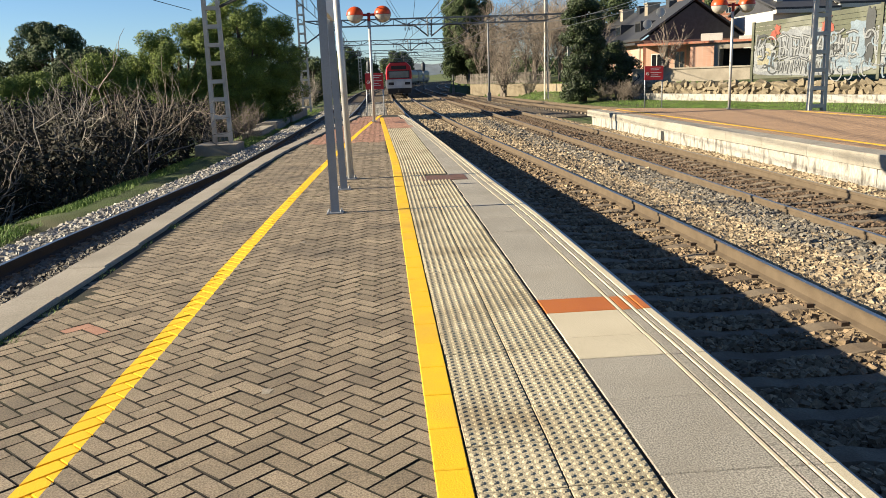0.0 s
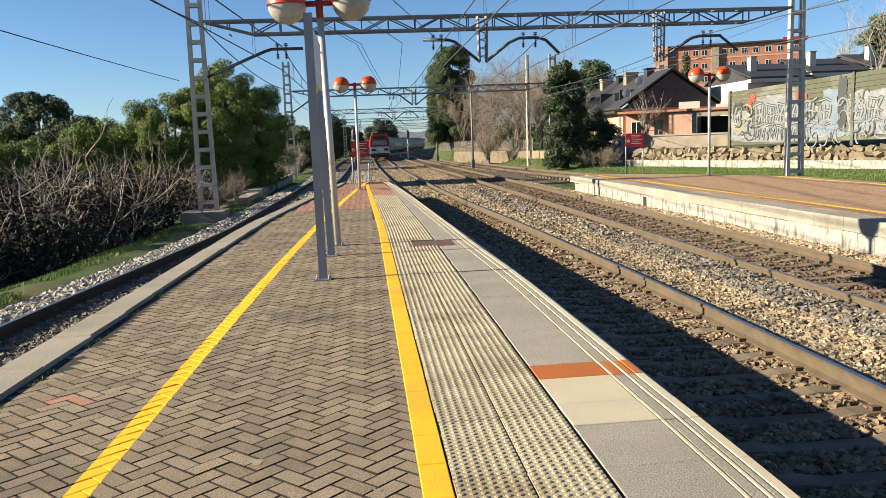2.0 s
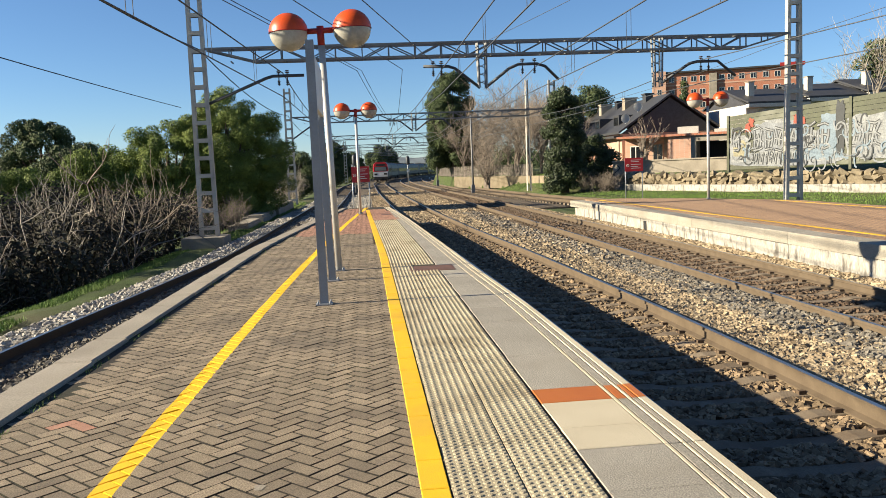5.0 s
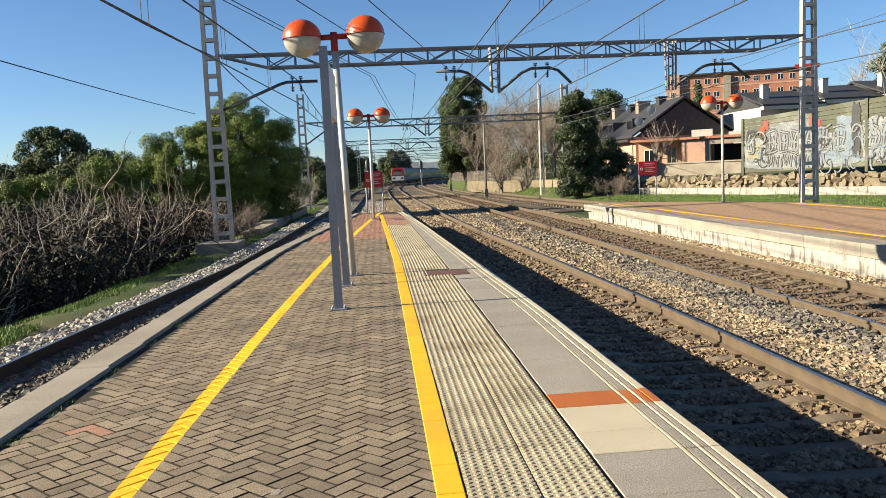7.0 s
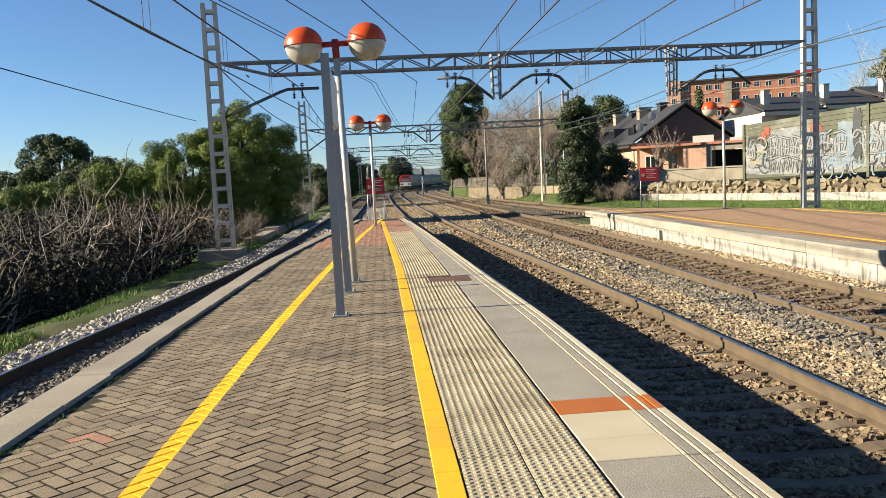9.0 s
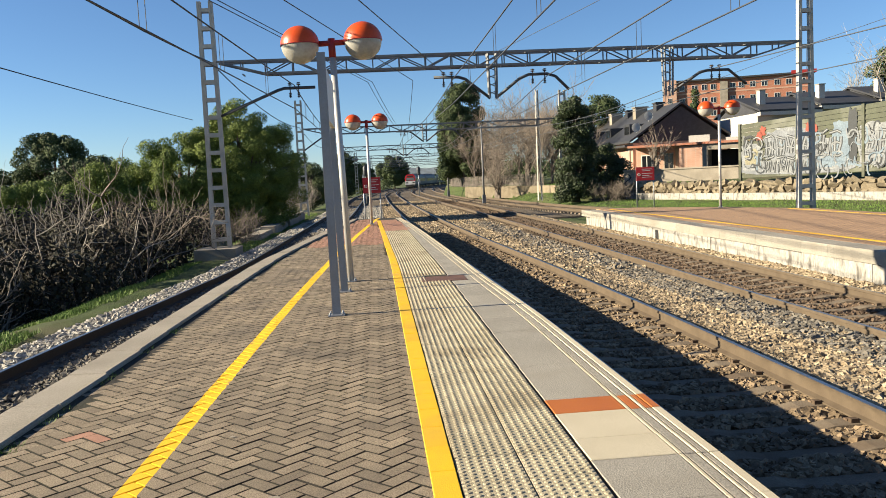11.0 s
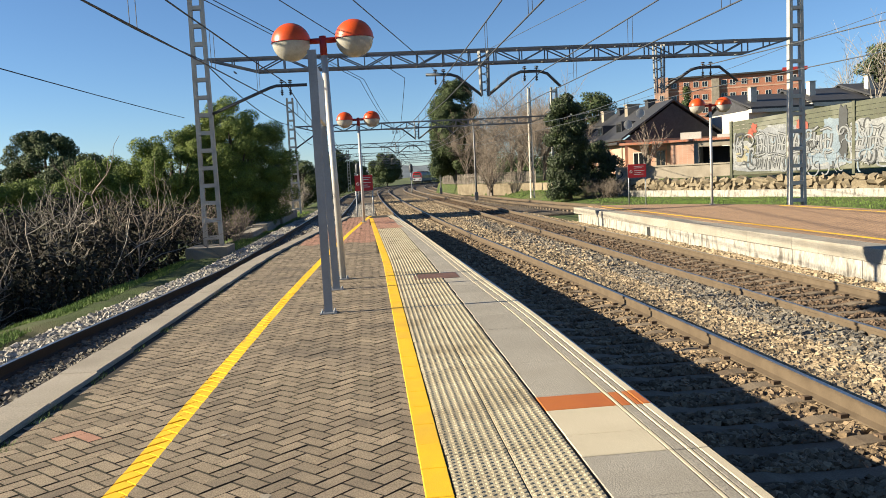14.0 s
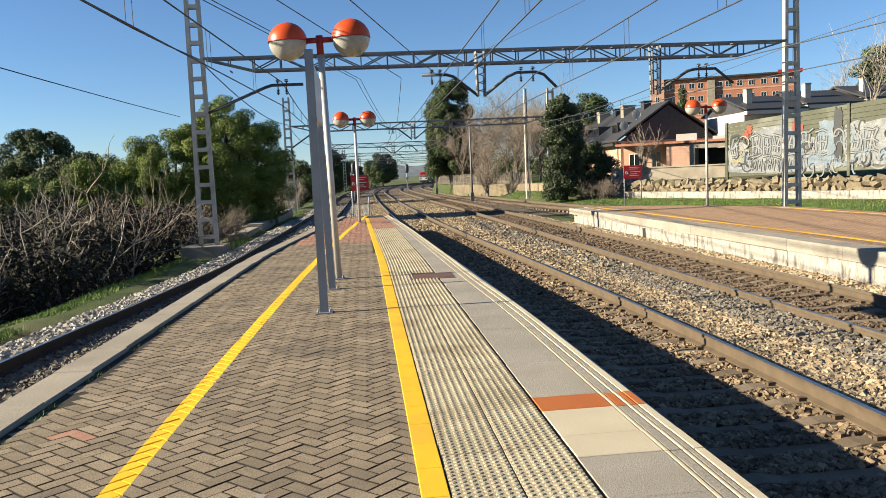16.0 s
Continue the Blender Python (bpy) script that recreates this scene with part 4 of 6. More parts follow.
for i, (x, y, h) in enumerate(((-7.7, 25.5, 3.3), (-8.9, 23.5, 3.4), (-9.8, 27.5, 3.7), (-11.0, 24.5, 3.4), (-12.2, 27.0, 3.6), (-10.0, 20.6, 2.9), (-12.2, 22.3, 2.9), (-13.8, 25.0, 3.1),
                              (-8.6, 30.5, 3.5), (-11.0, 31.0, 3.6), (-15.4, 28.5, 3.2), (-13.4, 31.0, 3.4), (-9.2, 18.6, 2.3), (-11.0, 18.0, 2.4))):
    bare_plant("bare_shrub", "leafless grey-brown shrub with many thin fanned stems", (x, y, ground_z(x, y)), 9, h * 0.88, 0.95, "twig" if i % 4 else "twig_brown", 100 + i, levels=(4, 3), thick=0.042, wander=0.2, fine=0.008, up=1.1)
# tangle that doubles as a dark backdrop, standing in for shade under the shrubs
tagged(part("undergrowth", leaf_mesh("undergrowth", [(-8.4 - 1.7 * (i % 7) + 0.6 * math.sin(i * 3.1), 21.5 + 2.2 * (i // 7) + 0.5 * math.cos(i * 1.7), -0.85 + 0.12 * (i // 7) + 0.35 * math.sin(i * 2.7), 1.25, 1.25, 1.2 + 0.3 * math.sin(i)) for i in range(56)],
       260, 0.07, M["undergrowth"]), None), "tangled undergrowth beneath the bare shrubs, near-black to stand in for shade", "undergrowth", kind="stuff")
for i, (x, y, h) in enumerate(((-6.9, 33.0, 1.8), (-7.6, 35.0, 2.0), (-6.3, 36.5, 1.6))):
    bare_plant("bare_shrub", "reddish-brown leafless thicket beside the gantry footing", (x, y, ground_z(x, y)), 14, h * 0.8, 0.9, "twig_brown", 140 + i, levels=(6, 5), thick=0.014)
for i, (x, y, h) in enumerate(((-7.0, 44.0, 1.6), (-6.7, 51.0, 1.8), (-7.3, 57.0, 2.2), (-6.6, 64.0, 2.0), (-7.2, 71.0, 2.6))):
    bare_plant("bare_shrub", "low grey-brown leafless bush beside the side track", (x, y, ground_z(x, y)), 14, h * 0.8, 0.9, "twig" if i % 2 else "twig_brown", 160 + i, levels=(6, 4), thick=0.02, fine=0.008)
for i, (x, y, h) in enumerate(((-8.8, 80.0, 3.8), (-7.2, 84.0, 3.4), (-9.9, 86.0, 3.8))):
    bare_plant("bare_shrub", "pale leafless thicket beside the side track", (x, y, ground_z(x, y)), 16, h * 0.75, 0.5, "twig", 150 + i, levels=(7, 5), thick=0.025)
for i, (x, y, h) in enumerate(((11.9, 78, 5.6), (18.9, 76, 6.4), (12.2, 82, 6.2), (14.3, 80, 7.4), (16.0, 84, 7.6), (17.8, 80, 7.0), (13.2, 88, 8.0), (15.6, 76, 7.2), (19.6, 84, 8.4), (11.4, 92, 7.2), (17.0, 90, 8.6), (14.6, 94, 8.4), (20.2, 90, 8.6), (18.4, 96, 8.8))):
    bare_plant("bare_tree", "leafless brown tree with a dense haze of twigs", (x, y, ground_z(x, y)), 12, h * 0.62, 0.8, "twig_brown", 200 + i, trunk=h * 0.35, levels=(8, 8), thick=0.055, cat="tree", fine=0.016)
bare_plant("bare_tree", "small leafless tree in front of the brick house", (21.2, 60.0, 0.5), 8, 2.7, 0.6, "twig_brown", 230, trunk=2.0, levels=(6, 4), thick=0.05, cat="tree")
bare_plant("bare_tree", "tall thin leafless tree behind the painted wall", (33.4, 50.0, 0.9), 8, 4.4, 0.35, "twig", 232, trunk=4.0, levels=(6, 4), thick=0.04, cat="tree")
bare_plant("bare_tree", "leafless tree above the slate roofs", (44.5, 72.0, 3.5), 10, 4.0, 0.6, "twig", 233, trunk=3.0, levels=(7, 5), thick=0.04, cat="tree")
for i in range(5):
    bare_plant("bare_shrub", "low reddish-brown leafless hedge bush", (15.7 + 0.45 * i, 57.2 - 0.3 * i, -0.45), 20, 1.0, 1.0, "twig_brown", 240 + i, levels=(7, 5), thick=0.012)


def grass_blades(name, spots, label, hmin=0.06, hmax=0.16):
    """Blades as thin tapering triangles. spots: x, y, radius_x, radius_y, count."""
    V = []
    for x, y, rx, ry, n, on in spots:
        px, py = x + RNG.uniform(-1, 1, n) * rx, y + RNG.uniform(-1, 1, n) * ry
        pz = np.array([on if on is not None else ground_z(a, b) for a, b in zip(px, py)]) - 0.01
        h, a = RNG.uniform(hmin, hmax, n), RNG.uniform(0, 6.283, n)
        w = h * 0.09
        c, s = np.cos(a), np.sin(a)
        tip = RNG.normal(size=(n, 2)) * (h * 0.4)[:, None]
        V.append(np.stack([np.stack([px - c * w, py - s * w, pz], 1), np.stack([px + c * w, py + s * w, pz], 1), np.stack([px + tip[:, 0], py + tip[:, 1], pz + h], 1)], 1).reshape(-1, 3))
    V = np.vstack(V)
    ob = part(name, raw_mesh(name, V, np.arange(len(V)).reshape(-1, 3), M["blade"]), None)
    return tagged(ob, label, "grass", kind="stuff")


grass_blades("grass", [(-7.1, 13.6, 0.8, 1.6, 5000, None), (-7.0, 18.0, 0.6, 1.2, 2500, None), (-6.9, 24.0, 0.7, 5.0, 8000, None), (-5.6, 37.0, 0.6, 5.0, 5000, None), (-6.3, 55.0, 1.2, 14.0, 16000, None), (-9.0, 16.0, 1.5, 3.5, 5000, None)], "green grass along the side track", 0.04, 0.11)
grass_blades("grass", [(14.5, 66, 2.6, 9.0, 14000, None), (18.0, 50, 3.5, 8.0, 16000, None), (21.5, 38, 4.0, 8.0, 16000, None), (12.8, 80, 1.6, 9.0, 9000, None)], "short green grass before the retaining wall", 0.03, 0.12)
grass_blades("weeds", [(-2.42, 9.3, 0.06, 0.16, 130, -0.01), (-2.46, 5.25, 0.07, 0.12, 130, -0.01), (-2.44, 6.0, 0.05, 0.25, 70, -0.01), (-2.42, 7.1, 0.05, 0.3, 70, -0.01),
                       (-2.36, 12.2, 0.05, 0.4, 60, -0.01), (-2.2, 17.0, 0.06, 0.5, 60, -0.01), (-2.44, 8.2, 0.05, 0.3, 40, -0.01)], "small green weeds in the platform joint", 0.015, 0.05)

# ---- retaining wall, fence, houses ----
def stone_mesh(seed):
    rr = np.random.default_rng(seed)
    bm = bmesh.new()
    for v in box(bm, -0.5, 0.5, -0.5, 0.5, -0.5, 0.5):
        v.co += Vector(rr.uniform(-0.14, 0.14, 3))
    bmesh.ops.subdivide_edges(bm, edges=bm.edges[:], cuts=1)
    for v in bm.verts:
        v.co += Vector(rr.normal(size=3) * 0.03)
        v.co *= 0.92 + 0.1 / max(v.co.length, 0.4) * 0.5
    bm.normal_update()
    me = bpy.data.meshes.new("stone")
    bm.to_mesh(me)
    bm.free()
    me.materials.append(M["rubble"])
    return me


STONES = [stone_mesh(300 + i) for i in range(5)]


def along(poly, s):
    for (xa, ya), (xb, yb) in zip(poly, poly[1:]):
        d = math.hypot(xb - xa, yb - ya)
        if s <= d:
            return xa + (xb - xa) * s / d, ya + (yb - ya) * s / d, math.degrees(math.atan2(yb - ya, xb - xa))
        s -= d
    return xb, yb, math.degrees(math.atan2(yb - ya, xb - xa))


WALL_RUN = [(33.0, 22.0), (26.4, 40.0), (22.5, 48.0), (18.9, 58.0), (15.0, 75.0), (9.8, 90.0)]
retaining = tagged(new("wall_retaining"), "rough tan rubble retaining wall with a whitewashed foot", "wall", kind="structure")
bm = bmesh.new()
for (xa, ya), (xb, yb) in zip(WALL_RUN, WALL_RUN[1:]):
    bar(bm, (xa + 0.35, ya, -0.1), (xb + 0.35, yb, -0.1), 0.5, 1.2)
part("core", bm, M["rubble"], retaining)
for (xa, ya), (xb, yb) in zip(WALL_RUN[:3], WALL_RUN[1:4]):
    bm = bmesh.new()
    bar(bm, (xa - 0.32, ya, -0.42), (xb - 0.32, yb, -0.42), 0.5, 0.5)
    part("whitewashed_foot", bm, M["white_wall"], retaining, "whitewashed foot")
_s, _k = 2.0, 0
while _s < 44 and _k < 290:
    for zz in (0.0, 0.28, 0.52):
        x, y, a = along(WALL_RUN, _s + random.uniform(0, 0.2))
        ob = new("stone", STONES[_k % 5])
        ob.parent = retaining
        ob.matrix_basis = pose(x + random.uniform(-0.05, 0.05), y, zz - 0.12 + random.uniform(-0.04, 0.04), random.uniform(-35, 35), random.uniform(-35, 35), a + random.uniform(-40, 40)) @ Matrix.Diagonal((random.uniform(0.26, 0.6), random.uniform(0.3, 0.5), random.uniform(0.18, 0.38), 1))
        _k += 1
    _s += 0.46


# painted fence wall of horizontal boards
def painted_wall():
    t = tagged(new("wall_painted"), "green horizontal board wall covered in white and grey spray paint", "wall", kind="structure")
    A, B = Vector((22.6, 48.2)), Vector((26.5, 40.0))
    d = (B - A).normalized()
    n = Vector((-d.y, d.x)) * -1
    if n.x > 0:
        n = -n
    total = 24.0
    h0, h1 = 0.74, 4.0

    def P(s, z, off=0.0):
        q = A + d * s + n * off
        return (q.x, q.y, z)

    def top(s):
        return 4.0 + 0.055 * s

    def foot(s):
        return 0.72 + 0.022 * s

    bays = 6
    bl = total / bays
    for i in range(bays):
        for r in range(13):
            bm = bmesh.new()
            s0, s1 = i * bl + 0.02, (i + 1) * bl - 0.02
            k0, k1 = r / 13, (r + 1) / 13
            za0, za1 = foot(s0) + (top(s0) - foot(s0)) * k0, foot(s0) + (top(s0) - foot(s0)) * k1 - 0.012
            zb0, zb1 = foot(s1) + (top(s1) - foot(s1)) * k0, foot(s1) + (top(s1) - foot(s1)) * k1 - 0.012
            v = [bm.verts.new(p) for p in (P(s0, za0, 0.05), P(s1, zb0, 0.05), P(s1, zb1, 0.015), P(s0, za1, 0.015), P(s0, za0, -0.03), P(s1, zb0, -0.03), P(s1, zb1, -0.03), P(s0, za1, -0.03))]
            for f in ((0, 1, 2, 3), (7, 6, 5, 4), (4, 5, 1, 0), (3, 2, 6, 7), (1, 5, 6, 2), (4, 0, 3, 7)):
                bm.faces.new([v[j] for j in f])
            part("board", bm, M["fence_green"], t)
    for i in range(bays + 1):
        s = i * bl
        bm = bmesh.new()
        bar(bm, P(s, foot(s) - 0.3, 0.03), P(s, top(s) + 0.04, 0.03), 0.14, 0.16, up=(d.x, d.y, 0))
        part("post", bm, M["fence_green"], t)
    # spray paint: broad fields and strokes lying on the boards
    rr = np.random.default_rng(21)

    def field(s0, s1, z0, z1, m, off, wob=0.12):
        bm = bmesh.new()
        c = []
        for k in range(40):
            a = 2 * math.pi * k / 40
            w = 1 + wob * rr.normal() * 0.6
            q = abs(math.cos(a)) ** 0.45 * math.copysign(1, math.cos(a)), abs(math.sin(a)) ** 0.45 * math.copysign(1, math.sin(a))
            c.append(bm.verts.new(P((s0 + s1) / 2 + q[0] * (s1 - s0) / 2 * w, (z0 + z1) / 2 + q[1] * (z1 - z0) / 2 * w, off)))
        bm.faces.new(c)
        return part("spray_field", bm, m, t)

    def stroke(pts, w, m, off):
        bm = bmesh.new()
        prev = None
        for i, (s, z) in enumerate(pts):
            a, b = pts[max(i - 1, 0)], pts[min(i + 1, len(pts) - 1)]
            ds, dz = b[0] - a[0], b[1] - a[1]
            ln = math.hypot(ds, dz) + 1e-6
            cur = [bm.verts.new(P(s - dz / ln * w / 2, z + ds / ln * w / 2, off)), bm.verts.new(P(s + dz / ln * w / 2, z - ds / ln * w / 2, off))]
            if prev:
                bm.faces.new((prev[0], prev[1], cur[1], cur[0]))
            prev = cur
        return part("spray_stroke", bm, m, t)

    def loop(s, z, rs, rz, a0, a1, n=14):
        return [(s + rs * math.cos(radians(a0 + (a1 - a0) * k / n)), z + rz * math.sin(radians(a0 + (a1 - a0) * k / n))) for k in range(n + 1)]

    field(0.15, 1.6, 1.15, 2.75, M["graf_white"], 0.060)
    field(0.35, 1.35, 1.5, 2.5, M["graf_tan"], 0.062)
    field(1.75, 5.0, 1.75, 3.45, M["graf_grey"], 0.060)
    field(1.8, 4.9, 0.95, 1.8, M["graf_white"], 0.062)
    field(2.5, 4.2, 3.1, 3.6, M["graf_white"], 0.058, 0.25)
    field(4.9, 7.2, 1.1, 2.9, M["graf_white"], 0.060)
    field(6.2, 7.6, 1.2, 3.7, M["graf_blue"], 0.062)
    field(5.2, 6.4, 1.2, 2.0, M["graf_blue"], 0.064, 0.2)
    field(7.7, 12.0, 1.1, 3.5, M["graf_white"], 0.060)
    field(0.1, 7.6, 0.9, 1.7, M["graf_grey"], 0.056, 0.06)
    field(12.1, 16.0, 1.2, 3.3, M["graf_white"], 0.060)
    field(7.15, 7.65, 1.5, 4.3, M["graf_black"], 0.068, 0.12)
    for s, z in ((1.45, 3.2), (1.7, 3.5), (4.75, 3.5), (4.95, 3.8), (5.1, 3.4)):
        field(s - 0.18, s + 0.18, z - 0.24, z + 0.24, M["graf_red"], 0.066, 0.35)
    # angular letter-like shapes: dark outline, pale body
    for s, w in ((0.45, 0.6), (1.9, 0.75), (2.7, 0.65), (3.4, 0.7), (4.2, 0.7), (5.2, 0.9), (6.1, 0.8), (7.9, 0.9), (8.9, 0.9)):
        z0, z1 = 1.85 + rr.uniform(-0.05, 0.05), 3.15 + rr.uniform(-0.1, 0.1)
        for shape in range(3):
            x0 = s + w * 0.3 * shape
            pts = [(x0, z0 + rr.uniform(0, 0.3)), (x0 + rr.uniform(-0.1, 0.15), (z0 + z1) / 2), (x0 + rr.uniform(-0.05, 0.2), z1 - rr.uniform(0, 0.25))]
            stroke(pts, 0.20, M["graf_black"], 0.070)
            stroke(pts, 0.10, M["graf_white"] if shape % 2 else M["graf_grey"], 0.074)
        for z in (z0, (z0 + z1) / 2, z1):
            pts = [(s - 0.05, z), (s + w * 0.5, z + rr.uniform(-0.12, 0.12)), (s + w * 0.8, z + rr.uniform(-0.2, 0.2))]
            stroke(pts, 0.17, M["graf_black"], 0.071)
            stroke(pts, 0.07, M["graf_white"], 0.075)
    for s in np.arange(1.9, 4.9, 0.30):
        stroke([(s, 0.95 + rr.uniform(0, 0.15)), (s + 0.1, 1.6 + rr.uniform(0, 0.15)), (s + 0.2, 1.15), (s + 0.28, 1.6)], 0.06, M["graf_black"], 0.078)
    for k in range(150):
        s, z = rr.uniform(0.3, 12.5), rr.uniform(1.0, 3.2)
        if 1.7 < s < 4.9 and 1.8 < z < 2.9:
            continue
        a0 = rr.uniform(0, 360)
        m = (M["graf_black"], M["graf_grey"], M["graf_blue"], M["graf_white"], M["graf_grey"])[k % 5]
        stroke(loop(s, z, rr.uniform(0.08, 0.4), rr.uniform(0.12, 0.5), a0, a0 + rr.uniform(70, 230), 8), rr.uniform(0.03, 0.11), m, 0.072 + 0.0003 * k)
    return t


painted_wall()


def concrete_wall():
    t = tagged(new("wall_low"), "low grey concrete wall with white spray-painted scrawls", "wall", kind="structure")
    part("panel", boxes((18.2, 26.5, 55.6, 55.85, -0.2, 1.45)), M["concrete"], t)
    part("coping", boxes((18.15, 26.55, 55.52, 55.93, 1.452, 1.55)), M["concrete"], t)
    rr = np.random.default_rng(5)
    for k in range(9):
        bm = bmesh.new()
        x, prev = 18.5 + 0.28 * k, None
        for i in range(8):
            a = i / 7
            px, pz = x + 0.25 * math.sin(a * 6 + k), 0.35 + 0.9 * a if k % 2 else 1.25 - 0.9 * a
            cur = [bm.verts.new((px - 0.06, 55.594, pz)), bm.verts.new((px + 0.06, 55.594, pz))]
            if prev:
                bm.faces.new((prev[0], prev[1], cur[1], cur[0]))
            prev = cur
        part("spray_stroke", bm, M["graf_white"] if k % 3 else M["graf_black"], t)
    t.matrix_world = Matrix.Translation((18.4, 58.5, 0)) @ pose(0, 0, 0, 0, 0, -40) @ Matrix.Translation((-18.2, -55.6, 0))
    return t


concrete_wall()


def window_part(parent, x, y, z, w, h, axis="y", frame_m="white_paint"):
    """A framed pane set a little proud of a wall that faces -y or -x."""
    g = 0.06
    if axis == "y":
        d = [(x - w / 2, x - w / 2 + g, y - 0.05, y, z, z + h), (x + w / 2 - g, x + w / 2, y - 0.05, y, z, z + h), (x - w / 2 + g, x + w / 2 - g, y - 0.05, y, z, z + g), (x - w / 2 + g, x + w / 2 - g, y - 0.05, y, z + h - g, z + h), (x - g / 2, x + g / 2, y - 0.05, y, z + g, z + h - g)]
        p = (x - w / 2 + g, x + w / 2 - g, y - 0.02, y - 0.004, z + g, z + h - g)
    else:
        d = [(x - 0.05, x, y - w / 2, y - w / 2 + g, z, z + h), (x - 0.05, x, y + w / 2 - g, y + w / 2, z, z + h), (x - 0.05, x, y - w / 2 + g, y + w / 2 - g, z, z + g), (x - 0.05, x, y - w / 2 + g, y + w / 2 - g, z + h - g, z + h)]
        p = (x - 0.02, x - 0.004, y - w / 2 + g, y + w / 2 - g, z + g, z + h - g)
    f = part("window", boxes(*d), M[frame_m], parent)
    part("pane", boxes(p), M["dark_glass"], f)


def slate_house():
    t = tagged(new("slate_house"), "house with a steep dark slate gable roof and brick walls", "house", group="houses")
    # gable end towards the railway, ridge running away
    bm = bmesh.new()
    y0, y1 = 69.0, 90.0
    g = [(22.3, 3.9), (27.1, 7.15), (31.9, 3.9)]
    for a, b in ((g[0], g[1]), (g[1], g[2])):
        for dz0, dz1 in ((0, 0.18),):
            v = [bm.verts.new(p) for p in ((a[0], y0, a[1]), (b[0], y0, b[1]), (b[0], y1, b[1]), (a[0], y1, a[1]), (a[0], y0, a[1] + 0.18), (b[0], y0, b[1] + 0.18), (b[0], y1, b[1] + 0.18), (a[0], y1, a[1] + 0.18))]
            for f in ((3, 2, 1, 0), (4, 5, 6, 7), (0, 1, 5, 4), (1, 2, 6, 5), (2, 3, 7, 6), (3, 0, 4, 7)):
                bm.faces.new([v[i] for i in f])
    part("roof", bm, M["slate"], t, "dark slate roof")
    bm = bmesh.new()
    v = [bm.verts.new(p) for p in ((22.7, 69.3, 3.9), (31.5, 69.3, 3.9), (27.1, 69.3, 6.95))]
    w = [bm.verts.new(p.co + Vector((0, 0.3, 0))) for p in v]
    bm.faces.new(v)
    bm.faces.new(w[::-1])
    for i in range(3):
        bm.faces.new((v[i], v[(i + 1) % 3], w[(i + 1) % 3], w[i]))
    part("gable", bm, M["slate"], t, "slate-hung gable")
    part("wall", boxes((22.7, 31.5, 69.35, 89.5, 0.3, 3.95)), M["brick_salmon"], t)
    for k in range(3):
        y = 72 + 6 * k
        b = part("dormer", boxes((23.3, 25.2, y, y + 1.6, 4.6, 5.7)), M["slate"], t)
        part("pane", boxes((23.27, 23.294, y + 0.2, y + 1.4, 4.8, 5.5)), M["dark_glass"], b)
    for k in range(4):
        window_part(t, 22.7, 72.5 + 4.2 * k, 1.2, 1.5, 1.5, "x")
        part("pilaster", boxes((22.6, 22.698, 70.0 + 4.2 * k, 70.35 + 4.2 * k, 0.3, 3.9)), M["concrete"], t)
    part("eave_beam", boxes((21.9, 22.69, 69.1, 89.4, 3.55, 3.75)), M["slate"], t)
    for k, y in enumerate((73.5, 78, 82, 86)):
        part("chimney", boxes((26.4 - 0.5 * (k % 2), 27.1, y, y + 0.9, 6.2, 7.6), (26.3 - 0.5 * (k % 2), 27.2, y - 0.08, y + 0.98, 7.6, 7.72)), M["slate"] if k % 2 == 0 else M["concrete"], t)
    for x, y, z in ((24.9, 71.5, 6.35), (23.4, 70.5, 5.3)):
        bm = bmesh.new()
        rings = []
        for j in range(5):
            r = 0.42 * j / 4
            rings.append([bm.verts.new((x + r * math.cos(k * 0.5236), y - 0.5 * r * r, z + r * math.sin(k * 0.5236))) for k in range(12)] if j else [bm.verts.new((x, y, z))])
        for k in range(12):
            bm.faces.new((rings[0][0], rings[1][k], rings[1][(k + 1) % 12]))
        for a, b in zip(rings[1:], rings[2:]):
            for k in range(12):
                bm.faces.new((a[k], b[k], b[(k + 1) % 12], a[(k + 1) % 12]))
        bmesh.ops.solidify(bm, geom=bm.faces[:], thickness=0.03)
        tube(bm, [(x, y + 0.02, z), (x + 0.1, y + 0.1, z - 0.9)], 0.03, 6)
        part("dish", bm, M["white_paint"], t, "white satellite dish")
    return t


slate_house()


